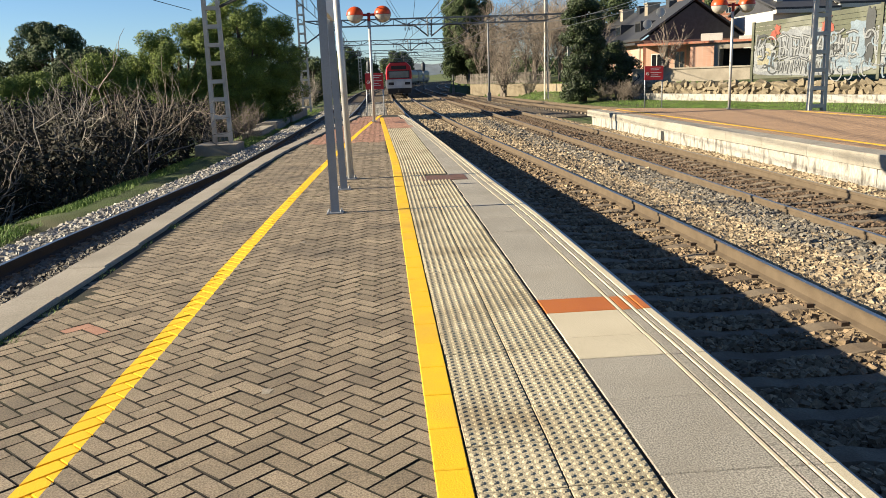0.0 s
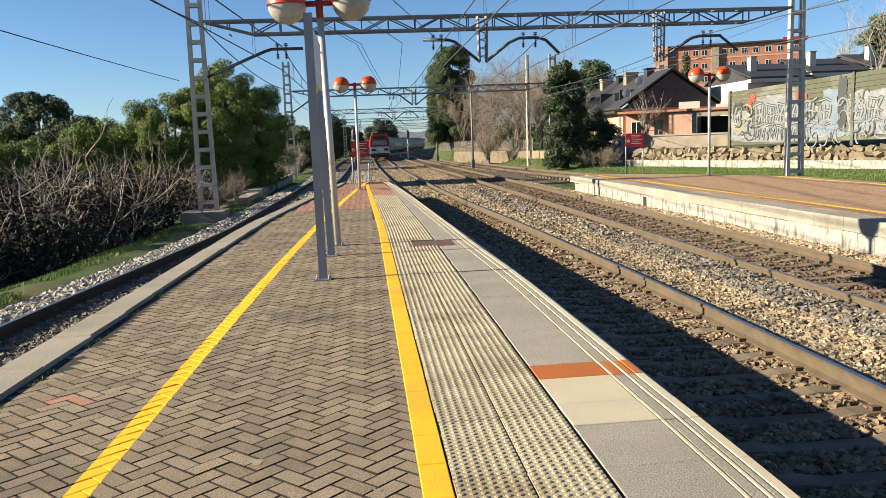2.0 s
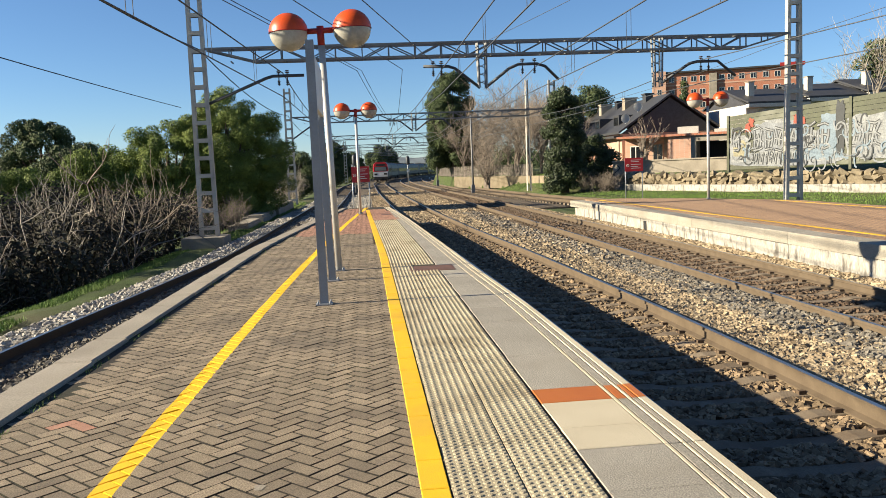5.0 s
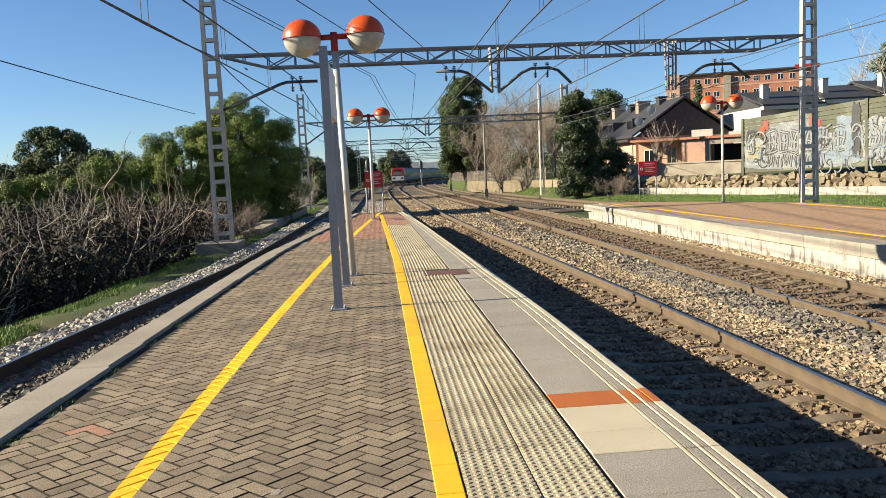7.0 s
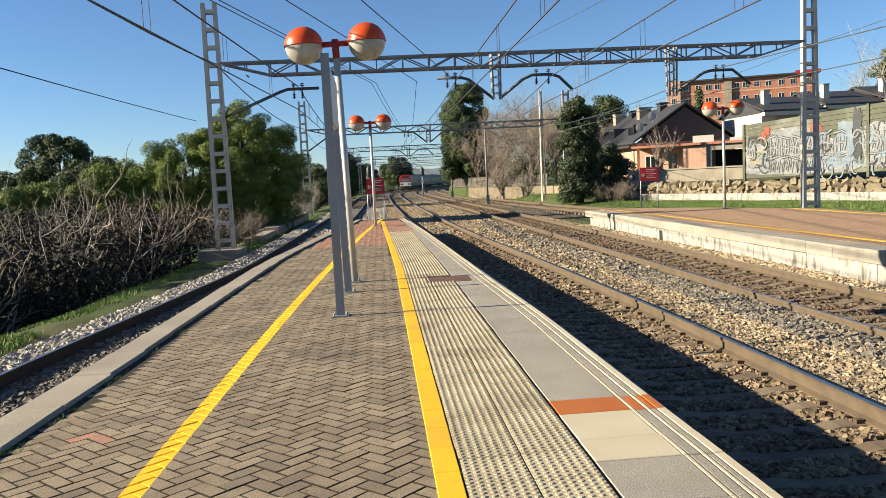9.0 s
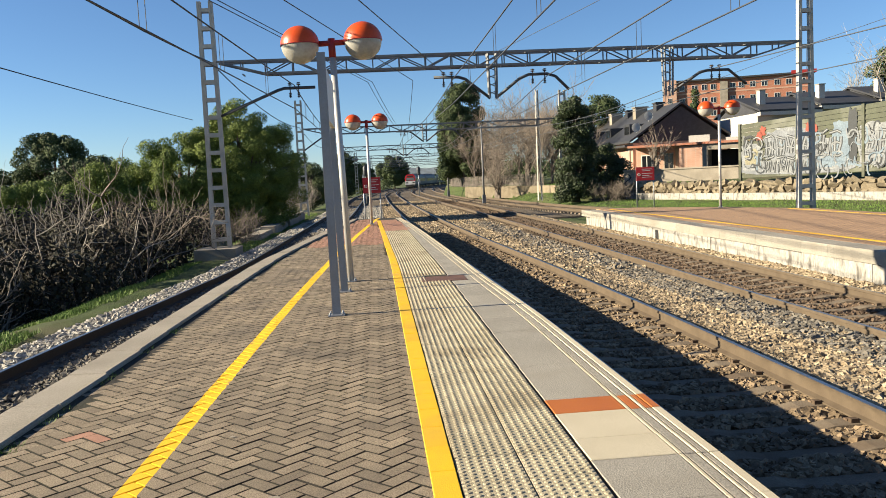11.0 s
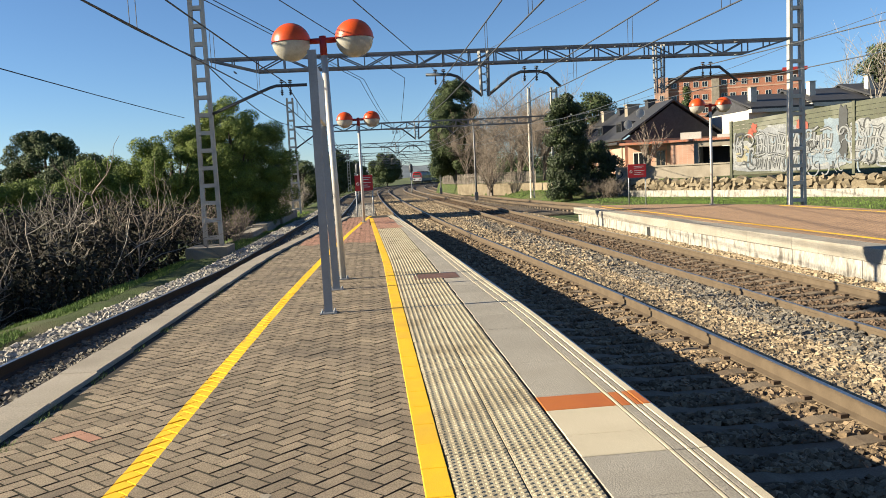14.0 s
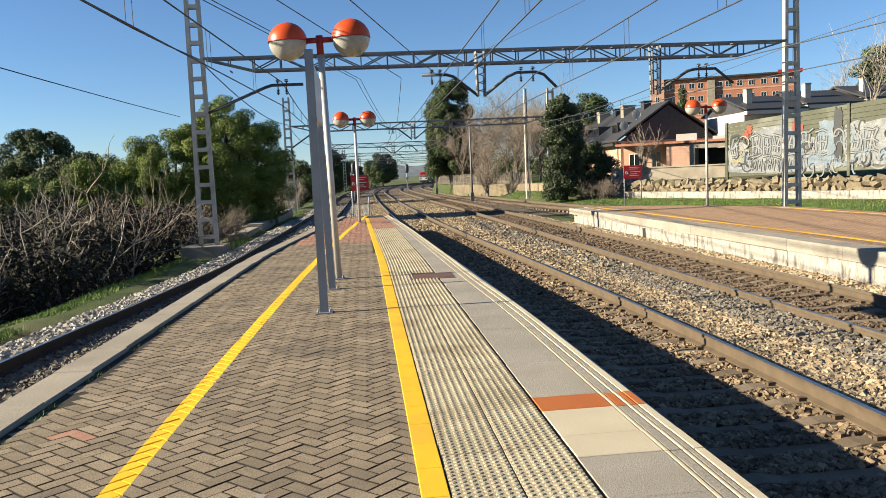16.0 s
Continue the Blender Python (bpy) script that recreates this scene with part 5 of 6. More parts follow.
def brick_annex():
    t = tagged(new("brick_annex"), "low flat-roofed salmon brick annex with a white concrete bay", "building", group="houses")
    part("wall", boxes((21.3, 25.1, 64.0, 68.6, 0.3, 3.3)), M["brick_salmon"], t)
    part("front_block", boxes((25.1, 26.9, 62.0, 68.6, 0.3, 3.25)), M["brick_salmon"], t)
    part("white_frame", boxes((26.9, 27.3, 61.9, 66, 0.3, 3.3), (27.3, 31.2, 61.9, 62.2, 2.85, 3.3), (30.9, 31.2, 61.95, 66, 0.3, 2.85), (27.3, 30.9, 61.95, 62.2, 0.3, 1.3)), M["concrete"], t, "white concrete frame")
    # near-black back panel paints the shade inside the open bay
    part("recess", boxes((27.3, 30.9, 64.5, 64.7, 1.3, 2.85)), M["train_under"], t, "near-black panel standing in for the shade of the open bay")
    part("roof_slab", boxes((21.1, 31.4, 61.7, 68.8, 3.3, 3.48)), M["brick_red"], t, "flat roof slab with a red edge")
    part("parapet", boxes((25.8, 27.4, 62.6, 62.9, 3.48, 4.05), (28.6, 30.9, 62.6, 62.9, 3.48, 3.75)), M["render_white"], t)
    window_part(t, 22.2, 64.0, 1.4, 0.9, 1.3)
    window_part(t, 24.0, 64.0, 1.2, 0.8, 1.6, frame_m="concrete")
    for x, z0, z1 in ((22.95, 0.4, 3.25), (24.65, 0.4, 3.25)):
        part("pilaster", boxes((x - 0.12, x + 0.12, 63.93, 63.998, z0, z1)), M["concrete"], t)
    t.matrix_world = Matrix.Translation((25.1, 64, 0)) @ pose(0, 0, 0, 0, 0, -30) @ Matrix.Translation((-25.1, -64, 0))
    return t


brick_annex()


def terrace_houses():
    """A row of white houses under slate roofs, behind the painted wall."""
    for k in range(5):
        x0 = 31.5 + 5.2 * k
        t = tagged(new("row_house"), "white rendered row house under a dark slate roof", "house", group="houses")
        y, z = 64.0, 0.30 * k + 0.70
        part("wall", boxes((x0, x0 + 5.2, y, y + 7.5, 0.4, 5.0 + z)), M["render_white"], t)
        part("fascia", boxes((x0 - 0.05, x0 + 5.25, y - 0.6, y - 0.02, 4.75 + z, 5.05 + z)), M["render_white"], t)
        bm = bmesh.new()
        a = [(y - 0.6, 5.06 + z), (y + 4.2, 6.45 + z), (y + 8.4, 5.06 + z)]
        for (ya, za), (yb, zb) in zip(a, a[1:]):
            v = [bm.verts.new(p) for p in ((x0 - 0.1, ya, za), (x0 + 5.3, ya, za), (x0 + 5.3, yb, zb), (x0 - 0.1, yb, zb), (x0 - 0.1, ya, za + 0.15), (x0 + 5.3, ya, za + 0.15), (x0 + 5.3, yb, zb + 0.15), (x0 - 0.1, yb, zb + 0.15))]
            for f in ((3, 2, 1, 0), (4, 5, 6, 7), (0, 1, 5, 4), (1, 2, 6, 5), (2, 3, 7, 6), (3, 0, 4, 7)):
                bm.faces.new([v[i] for i in f])
        part("roof", bm, M["slate"], t, "dark slate roof")
        bm = bmesh.new()
        v = [bm.verts.new(p) for p in ((x0, y, 5.0 + z), (x0, y + 7.5, 5.0 + z), (x0, y + 3.9, 6.3 + z))]
        w = [bm.verts.new(p.co + Vector((0.2, 0, 0))) for p in v]
        bm.faces.new(v)
        bm.faces.new(w[::-1])
        part("gable", bm, M["slate"], t)
        c = part("chimney", boxes((x0 + 0.9, x0 + 1.4, y + 1.4, y + 2.0, 5.3 + z, 6.95 + z)), M["render_white"], t, "white chimney")
        part("chimney_cap", boxes((x0 + 0.85, x0 + 1.45, y + 1.35, y + 2.05, 6.952 + z, 7.02 + z)), M["concrete"], c)
        window_part(t, x0 + 1.5, y, 2.9, 1.1, 1.3)
        window_part(t, x0 + 3.6, y, 2.9, 1.1, 1.3)
        if k == 0:
            for j in range(3):
                part("awning", boxes((x0 + 0.4 + 0.6 * j, x0 + 0.85 + 0.6 * j, y - 0.06, y - 0.02, 3.55, 4.35)), M["teal"], t, "teal awning")


terrace_houses()


def flats():
    t = tagged(new("apartment_building"), "long red brick apartment building with rows of white windows", "building", group="houses")
    top = 21.2
    part("wall", boxes((0, 28.5, 0, 12, 3.0, top)), M["brick_red"], t)
    part("corner_tower", boxes((-3.0, -0.02, -0.9, 12, 3.0, top + 0.5)), M["brick_salmon"], t, "paler brick corner")
    part("stair_tower", boxes((9.3, 10.9, -0.7, -0.01, 3.0, top - 0.5)), M["concrete"], t, "grey stair tower")
    part("roof", boxes((-0.02, 29.0, -0.7, 12.4, top + 0.01, top + 0.35)), M["slate"], t, "dark roof slab")
    part("roof_edge", boxes((24.0, 29.1, -0.76, -0.71, top + 0.02, top + 0.75)), M["red_steel"], t, "red roof edge")
    for k in range(5):
        z = top - 2.1 - 2.9 * k
        part("floor_band", boxes((0.01, 9.29, -0.06, -0.005, z - 0.75, z - 0.45), (10.91, 28.4, -0.06, -0.005, z - 0.75, z - 0.45)), M["brick_salmon"], t)
        for x in (1.2, 3.9, 6.0, 7.9, 12.0, 13.8, 16.2, 18.6, 21.2, 23.6, 26.4):
            window_part(t, x, -0.01, z, 1.2, 1.25)
        window_part(t, -1.5, -0.91, z + 0.3, 0.9, 1.2)
    t.matrix_world = pose(68.9, 178.5, -0.6, 0, 0, -20)
    return t


flats()


# picket fence on the low stone wall
fence = tagged(new("picket_fence"), "weathered grey wooden picket fence on the embankment", "fence")
_poly = [(15.3, 75.0), (10.1, 90.0), (9.6, 112.0)]
_bm_p = boxes((-0.055, 0.055, -0.012, 0.012, 0, 1.15))
_me_p = bpy.data.meshes.new("picket")
_bm_p.to_mesh(_me_p)
_bm_p.free()
_me_p.materials.append(M["plank"])
for k in range(180):
    x, y, a = along(_poly, 0.2 * k)
    ob = new("picket", _me_p)
    ob.parent, ob.matrix_basis = fence, pose(x + 0.45, y, 0.48, random.uniform(-2, 2), random.uniform(-2, 2), a)
for (xa, ya), (xb, yb) in zip(_poly, _poly[1:]):
    bm = bmesh.new()
    for z in (0.75, 1.35):
        bar(bm, (xa + 0.48, ya, z), (xb + 0.48, yb, z), 0.04, 0.09)
    part("fence_rail", bm, M["plank"], fence)

# far ridge of hills, its distance haze painted as blue-grey
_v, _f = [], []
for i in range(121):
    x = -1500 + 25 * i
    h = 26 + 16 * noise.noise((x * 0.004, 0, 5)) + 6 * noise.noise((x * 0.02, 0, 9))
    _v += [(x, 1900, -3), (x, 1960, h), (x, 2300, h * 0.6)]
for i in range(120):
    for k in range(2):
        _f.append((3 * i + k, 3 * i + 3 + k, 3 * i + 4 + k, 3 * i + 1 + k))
tagged(part("backdrop", raw_mesh("backdrop", _v, _f, M["hill"], True), None), "ridge of distant hills with blue haze put into its colour", "hills", kind="structure")

# ---- signs, signals, poles ----
def red_sign(x0, x1, y, zt, zb, foot, yaw=0.0):
    t = tagged(new("platform_sign"), "red platform warning sign with white lettering on two posts", "sign", group="red signs")
    cx = (x0 + x1) / 2
    t.matrix_world = pose(cx, y, foot, 0, 0, yaw)
    w, a, b = (x1 - x0) / 2, zb - foot, zt - foot
    part("panel", boxes((-w, w, -0.02, 0.0, a, b)), M["sign_red"], t)
    for s in (-1, 1):
        bm = bmesh.new()
        tube(bm, [(s * (w - 0.03), 0.03, 0), (s * (w - 0.03), 0.03, b + 0.02)], 0.028, 8)
        part("post", bm, M["galv"], t)
    h = b - a
    for k, (l, r, z) in enumerate(((-0.35, 0.75, 0.82), (-0.35, 0.55, 0.70), (-0.35, 0.8, 0.50), (-0.35, 0.45, 0.34), (-0.35, 0.7, 0.22))):
        part("text_line", boxes((w * l, w * r, -0.024, -0.021, a + h * z, a + h * (z + 0.035))), M["white_paint"], t)
    bm = bmesh.new()
    ring = [(-w * 0.68 + 0.06 * math.cos(k * 0.3927), -0.024, a + h * 0.45 + 0.06 * math.sin(k * 0.3927)) for k in range(17)]
    tube(bm, ring, 0.009, 5, caps=False)
    bar(bm, (-w * 0.68 - 0.04, -0.024, a + h * 0.45 + 0.04), (-w * 0.68 + 0.04, -0.024, a + h * 0.45 - 0.04), 0.014)
    part("no_entry_symbol", bm, M["white_paint"], t)
    return t


red_sign(-0.61, 0.18, 36.0, 1.80, 1.10, -0.78)
red_sign(12.2, 13.06, 36.9, 1.68, 1.05, -0.40, -4)


def rail_signal(x, y, h):
    t = tagged(new("rail_signal"), "black railway signal head on a slim post", "signal", group="signals")
    t.location = (x, y, -0.8)
    bm = bmesh.new()
    tube(bm, [(0, 0, 0), (0, 0, h)], 0.07, 8)
    part("post", bm, M["galv"], t)
    bm = bmesh.new()
    tube(bm, [(0, -0.12, h - 0.35), (0, -0.12, h - 0.1), (0, -0.12, h + 0.6), (0, -0.12, h + 0.85)], [0.16, 0.27, 0.27, 0.16], 12)
    part("signal_head", bm, M["wire"], t)
    for k in range(3):
        bm = bmesh.new()
        tube(bm, [(0, -0.42, h - 0.15 + 0.35 * k), (0, -0.62, h - 0.15 + 0.35 * k)], 0.11, 10)
        part("hood", bm, M["wire"], t)
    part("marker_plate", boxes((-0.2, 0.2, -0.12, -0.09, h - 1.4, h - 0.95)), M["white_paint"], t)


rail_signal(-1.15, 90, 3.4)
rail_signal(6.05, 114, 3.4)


def wire_pole(x, y, z0, z1, lattice):
    t = tagged(new("line_pole"), "slim grey steel overhead line pole" if lattice else "thin dark steel pole beside the tracks", "pole", group="poles")
    bm = bmesh.new()
    if lattice:
        for s in (-0.14, 0.14):
            for u in (-0.14, 0.14):
                bar(bm, (x + s, y + u, z0), (x + s * 0.6, y + u * 0.6, z1), 0.05)
        n = int((z1 - z0) / 0.5)
        for i in range(n):
            za, zb = z0 + (z1 - z0) * i / n, z0 + (z1 - z0) * (i + 1) / n
            sg = 1 if i % 2 else -1
            bar(bm, (x - 0.12 * sg, y - 0.12, za), (x + 0.12 * sg, y - 0.12, zb), 0.03)
            bar(bm, (x - 0.12, y - 0.12 * sg, za), (x - 0.12, y + 0.12 * sg, zb), 0.03)
        part("mast", bm, M["lattice"], t)
        bm = bmesh.new()
        bar(bm, (x - 1.6, y, z1 - 2.4), (x + 0.2, y, z1 - 2.2), 0.06)
        bar(bm, (x - 1.6, y, z1 - 2.4), (x, y, z1 - 1.5), 0.03)
        part("bracket", bm, M["beam"], t)
    else:
        tube(bm, [(x, y, z0), (x, y, z1)], [0.10, 0.07], 8)
        part("mast", bm, M["beam"], t)
        part("base_box", boxes((x - 0.15, x + 0.15, y - 0.15, y + 0.15, z0, z0 + 0.75)), M["beam"], t)


wire_pole(7.75 + 1.9, 72, -0.8, 6.2, False)
wire_pole(12.75, 62, -0.5, 8.1, True)
wire_pole(8.6, 96, -0.6, 4.2, False)


# ---- overhead wires ----
def wire_run(label, runs, r=0.012):
    bm = bmesh.new()
    for a, b, sag in runs:
        a, b = Vector(a), Vector(b)
        n = 10 if sag else 1
        pts = []
        for i in range(n + 1):
            k = i / n
            p = a.lerp(b, k)
            p.z -= 4 * sag * k * (1 - k)
            pts.append(p)
        tube(bm, pts, r, 5)
    return bm


GY = [-12.0, 29.5, 61.0, 95.0, 130.0, 168.0, 206.0, 250.0]


def catenary(centre, label, first, zm=5.2, zc=4.35):
    """Messenger, contact wire and droppers; first: x at the two supports nearest the platform."""
    t = tagged(new("overhead_wire"), label, "overhead wire", group="overhead wires")
    mes, drops, con = [], [], []
    xs = list(first) + [centre(y) for y in GY[2:]]
    for (ya, xa), (yb, xb) in zip(zip(GY, xs), zip(GY[1:], xs[1:])):
        zma, zmb = (5.6 if ya < 0 else zm), zm
        sag = 0.15 if ya < 0 else 0.5
        mes.append(((xa, ya, zma), (xb, yb, zmb), sag))
        con.append(((xa, ya, zc), (xb, yb, zc), 0.0))
        for k in range(1, 8):
            u = k / 8
            y = ya + (yb - ya) * u
            if y < 130:
                z = zma + (zmb - zma) * u - 4 * sag * u * (1 - u)
                for e in (0.0, 0.35):
                    x = xa + (xb - xa) * (u + e / (yb - ya))
                    drops.append(((x, y + e, z), (x, y + e, zc), 0.0))
    for name, spans, r in (("messenger_wire", mes, 0.018), ("contact_wire", con, 0.016), ("dropper", drops, 0.007)):
        for span in spans:
            part(name, wire_run(name, [span], r), M["wire"], t)


catenary(C0, "sagging overhead contact line above the side track", (-5.5, -2.75))
catenary(C1, "sagging overhead contact line above the main track", (3.0, 3.0))
catenary(C2, "sagging overhead contact line above the far main track", (6.65, 6.5))
catenary(C3, "sagging overhead contact line above the loop track", (19.7, 12.7))


def feeder(label, pts, r=0.013):
    t = tagged(new("feeder_wire"), label, "overhead wire", group="overhead wires")
    for span in pts:
        part("cable", wire_run("cable", [span], r), M["wire"], t)


feeder("dark feeder cable strung along the gantry masts", [((-5.75, -12, 6.4), (-5.62, 29.5, 6.1), 0.75), ((-5.62, 29.5, 6.1), (-5.5, 61, 5.9), 0.5), ((-5.5, 61, 5.9), (-5.8, 95, 5.9), 0.5)], 0.022)
feeder("thin cable hanging low beside the trees", [((-9.97, -5.0, 5.05), (-10.85, 50.0, 5.85), 0.15)], 0.019)
for _o in (0.0, 0.16):
    feeder("thin line crossing over from the side track", [((-6.38 + _o, 0.0, 5.2), (-0.1 + _o, 29.5, 5.2), 0.0), ((-0.1 + _o, 29.5, 5.2), (2.3 + _o, 61, 5.0), 0.3)], 0.010)
feeder("thin line crossing over from the side track", [((-5.34, 0.0, 5.2), (1.53, 29.5, 5.2), 0.0), ((1.53, 29.5, 5.2), (2.5, 61, 5.0), 0.3)], 0.011)
feeder("thin line crossing over from the side track", [((-3.91, 0.0, 5.2), (2.65, 28.4, 5.2), 0.0)], 0.012)
feeder("thin high cable above the loop track", [((10.6, 0.0, 6.9), (4.6, 29.5, 6.1), 0.2)], 0.009)
feeder("thin high cable above the loop track", [((19.0, 0.0, 7.4), (16.3, 29.5, 5.9), 0.1), ((16.3, 29.5, 5.9), (14.4, 61, 5.5), 0.4)], 0.010)

# ---- platform pieces ----
LINE = (0.000784, 0.01517, -1.5055)      # the painted line on the pavers: x as a square function of y


def paint_line(m):
    """Adds the yellow platform line, worn at its edges, to a paver material."""
    n, l = m.node_tree.nodes, m.node_tree.links.new
    b = n["Principled BSDF"]
    old = b.inputs["Base Color"].links[0].from_socket
    sep = n.new("ShaderNodeSeparateXYZ")
    l(n.new("ShaderNodeNewGeometry").outputs["Position"], sep.inputs[0])

    def op(kind, a, c):
        q = n.new("ShaderNodeMath")
        q.operation = kind
        for s, v in zip(q.inputs, (a, c)):
            if isinstance(v, (int, float)):
                s.default_value = v
            else:
                l(v, s)
        return q.outputs[0]
    y = sep.outputs[1]
    line = op("ADD", op("MULTIPLY", op("ADD", op("MULTIPLY", y, LINE[0]), LINE[1]), y), LINE[2])
    nz = n.new("ShaderNodeTexNoise")
    nz.inputs["Scale"].default_value = 30
    d = op("ADD", op("ABSOLUTE", op("SUBTRACT", sep.outputs[0], line), 0), op("MULTIPLY", op("SUBTRACT", nz.outputs[0], 0.5), 0.014))
    nz2 = n.new("ShaderNodeTexNoise")
    nz2.inputs["Scale"].default_value, nz2.inputs["Detail"].default_value = 45, 5
    on = op("MULTIPLY", op("LESS_THAN", d, 0.065), op("SUBTRACT", 1.0, op("MULTIPLY", op("GREATER_THAN", nz2.outputs[0], 0.66), 0.6)))
    mx = n.new("ShaderNodeMix")
    mx.data_type = "RGBA"
    l(on, mx.inputs[0])
    l(old, mx.inputs[6])
    mx.inputs[7].default_value = (0.76, 0.44, 0.0105, 1)
    l(mx.outputs[2], b.inputs["Base Color"])


for key in ("paver", "paver_far", "paver_red", "joint"):
    paint_line(M[key])

BW = 0.107
# pale spots trodden into the pavers
for _x, _yy, _r in ((-0.62, 4.05, 0.035), (-1.02, 5.15, 0.02), (-0.35, 6.6, 0.025), (-1.7, 6.9, 0.02), (-0.2, 5.9, 0.015), (-0.8, 8.0, 0.03), (0.0, 3.6, 0.02), (-1.2, 3.9, 0.015)):
    _bm = bmesh.new()
    _vs = [_bm.verts.new((_x + _r * random.uniform(0.5, 1.3) * math.cos(k * 0.5236), _yy + _r * random.uniform(0.5, 1.3) * math.sin(k * 0.5236), 0.0030)) for k in range(12)]
    _bm.faces.new(_vs)
    part("pale_spot", _bm, M["concrete"], platform)
IN_L = curve_x([(-5, -2.62), (3, -2.50), (5.4, -2.46), (7, -2.42), (9.4, -2.40), (11.2, -2.36), (17.6, -2.18), (25.7, -1.60), (33, -1.0), (36, -0.8)])   # inner edge of the coping
YEL = curve_x([(-5, 0.20), (14, 0.19), (20, 0.12), (31, -0.03), (36, -0.10)])               # left edge of the yellow tile row


def paver_arrays(lx, ly):
    """A paver with a chamfered top, centred; corners and quads."""
    g, c, h = 0.0054, 0.0016, 0.05
    a, b = lx / 2 - g, ly / 2 - g
    v = [(-a, -b, -h), (a, -b, -h), (a, b, -h), (-a, b, -h), (-a, -b, -c), (a, -b, -c), (a, b, -c), (-a, b, -c),
         (-a + c, -b + c, 0), (a - c, -b + c, 0), (a - c, b - c, 0), (-a + c, b - c, 0)]
    f = [(8, 9, 10, 11)] + [(i, (i + 1) % 4, 4 + (i + 1) % 4, 4 + i) for i in range(4)] + [(4 + i, 4 + (i + 1) % 4, 8 + (i + 1) % 4, 8 + i) for i in range(4)]
    return np.array(v), np.array(f)


def lay_pavers():
    pv, pf = paver_arrays(2 * BW, BW)
    sides = [0] + [1] * 8

    def dirty_sides(mesh, count=1):
        mesh.materials.append(M["joint"])
        mesh.polygons.foreach_set("material_index", sides * count)
        return mesh

    me = dirty_sides(raw_mesh("paver", pv, pf, M["paver"]))
    me_red = dirty_sides(raw_mesh("paver", pv, pf, M["paver_red"]))
    c = math.sqrt(0.5)
    near, V, F, VR, FR = 0, [], [], [], []
    for i in range(-60, 420):
        for j in range(-60, 420):
            d = (i - j) % 4
            if d == 0:
                u, v, rot = (i + 1) * BW, (j + 0.5) * BW, 45
            elif d == 3:
                u, v, rot = (i + 0.5) * BW, (j + 1) * BW, 135
            else:
                continue
            x, y = c * (u - v), c * (u + v)
            if not (-5.0 < y < 34.6 and -2.8 < x < 0.3) or x < IN_L(y) + 0.055 + 0.02 * math.sin(y * 7.3) or x > YEL(y) + 0.03:
                continue
            tilt = (random.gauss(0, 0.35), random.gauss(0, 0.35))
            m = pose(x, y, random.gauss(0, 0.0012) - 0.001 - (0.004 * smooth(0.35, 0.0, x - IN_L(y))), tilt[0], tilt[1], rot + random.gauss(0, 0.4))
            red = y > 20.6 + 0.25 * math.sin(x * 9) or (abs(x + 1.98) < 0.15 and abs(y - 5.36) < 0.09)
            if 3.3 < y < 6.1 and near < 300:
                ob = new("paver", me_red if red else me)
                ob.parent, ob.matrix_basis = platform, m
                near += 1
            else:
                R = np.array(m.to_3x3())
                w = pv @ R.T + np.array(m.translation)
                if red:
                    FR.append(pf + 12 * len(VR))
                    VR.append(w)
                else:
                    FR2 = pf + 12 * len(V)
                    F.append(FR2)
                    V.append(w)
    tagged(part("pavers", dirty_sides(raw_mesh("pavers", np.vstack(V), np.vstack(F), M["paver_far"]), len(V)), None, platform), kind="stuff")
    tagged(part("red_pavers", dirty_sides(raw_mesh("red_pavers", np.vstack(VR), np.vstack(FR), M["paver_red"]), len(VR)), None, platform, "reddish pavers at the platform's end"), kind="stuff")


lay_pavers()


def slab_mesh(name, lx, ly, h, material, c=0.004):
    g = 0.003
    a, b = lx / 2 - g, ly / 2 - g
    v = [(-a, -b, -h), (a, -b, -h), (a, b, -h), (-a, b, -h), (-a, -b, -c), (a, -b, -c), (a, b, -c), (-a, b, -c),
         (-a + c, -b + c, 0), (a - c, -b + c, 0), (a - c, b - c, 0), (-a + c, b - c, 0)]
    f = [(8, 9, 10, 11)] + [(i, (i + 1) % 4, 4 + (i + 1) % 4, 4 + i) for i in range(4)] + [(4 + i, 4 + (i + 1) % 4, 8 + (i + 1) % 4, 8 + i) for i in range(4)]
    return raw_mesh(name, v, f, material)


def edge_dir(y):
    return -math.degrees(math.atan((YEL(y + 0.5) - YEL(y - 0.5))))


# yellow tile row
_me = slab_mesh("yellow_tile", 0.15, 0.40, 0.05, M["yellow"])
for k in range(-14, 81):
    y = 0.85 + 0.4 * k
    ob = new("yellow_tile", _me)
    ob.parent, ob.matrix_basis = platform, pose(YEL(y) + 0.077, y, 0.006 + random.gauss(0, 0.0008), random.gauss(0, 0.15), random.gauss(0, 0.15), edge_dir(y) + random.gauss(0, 0.15))


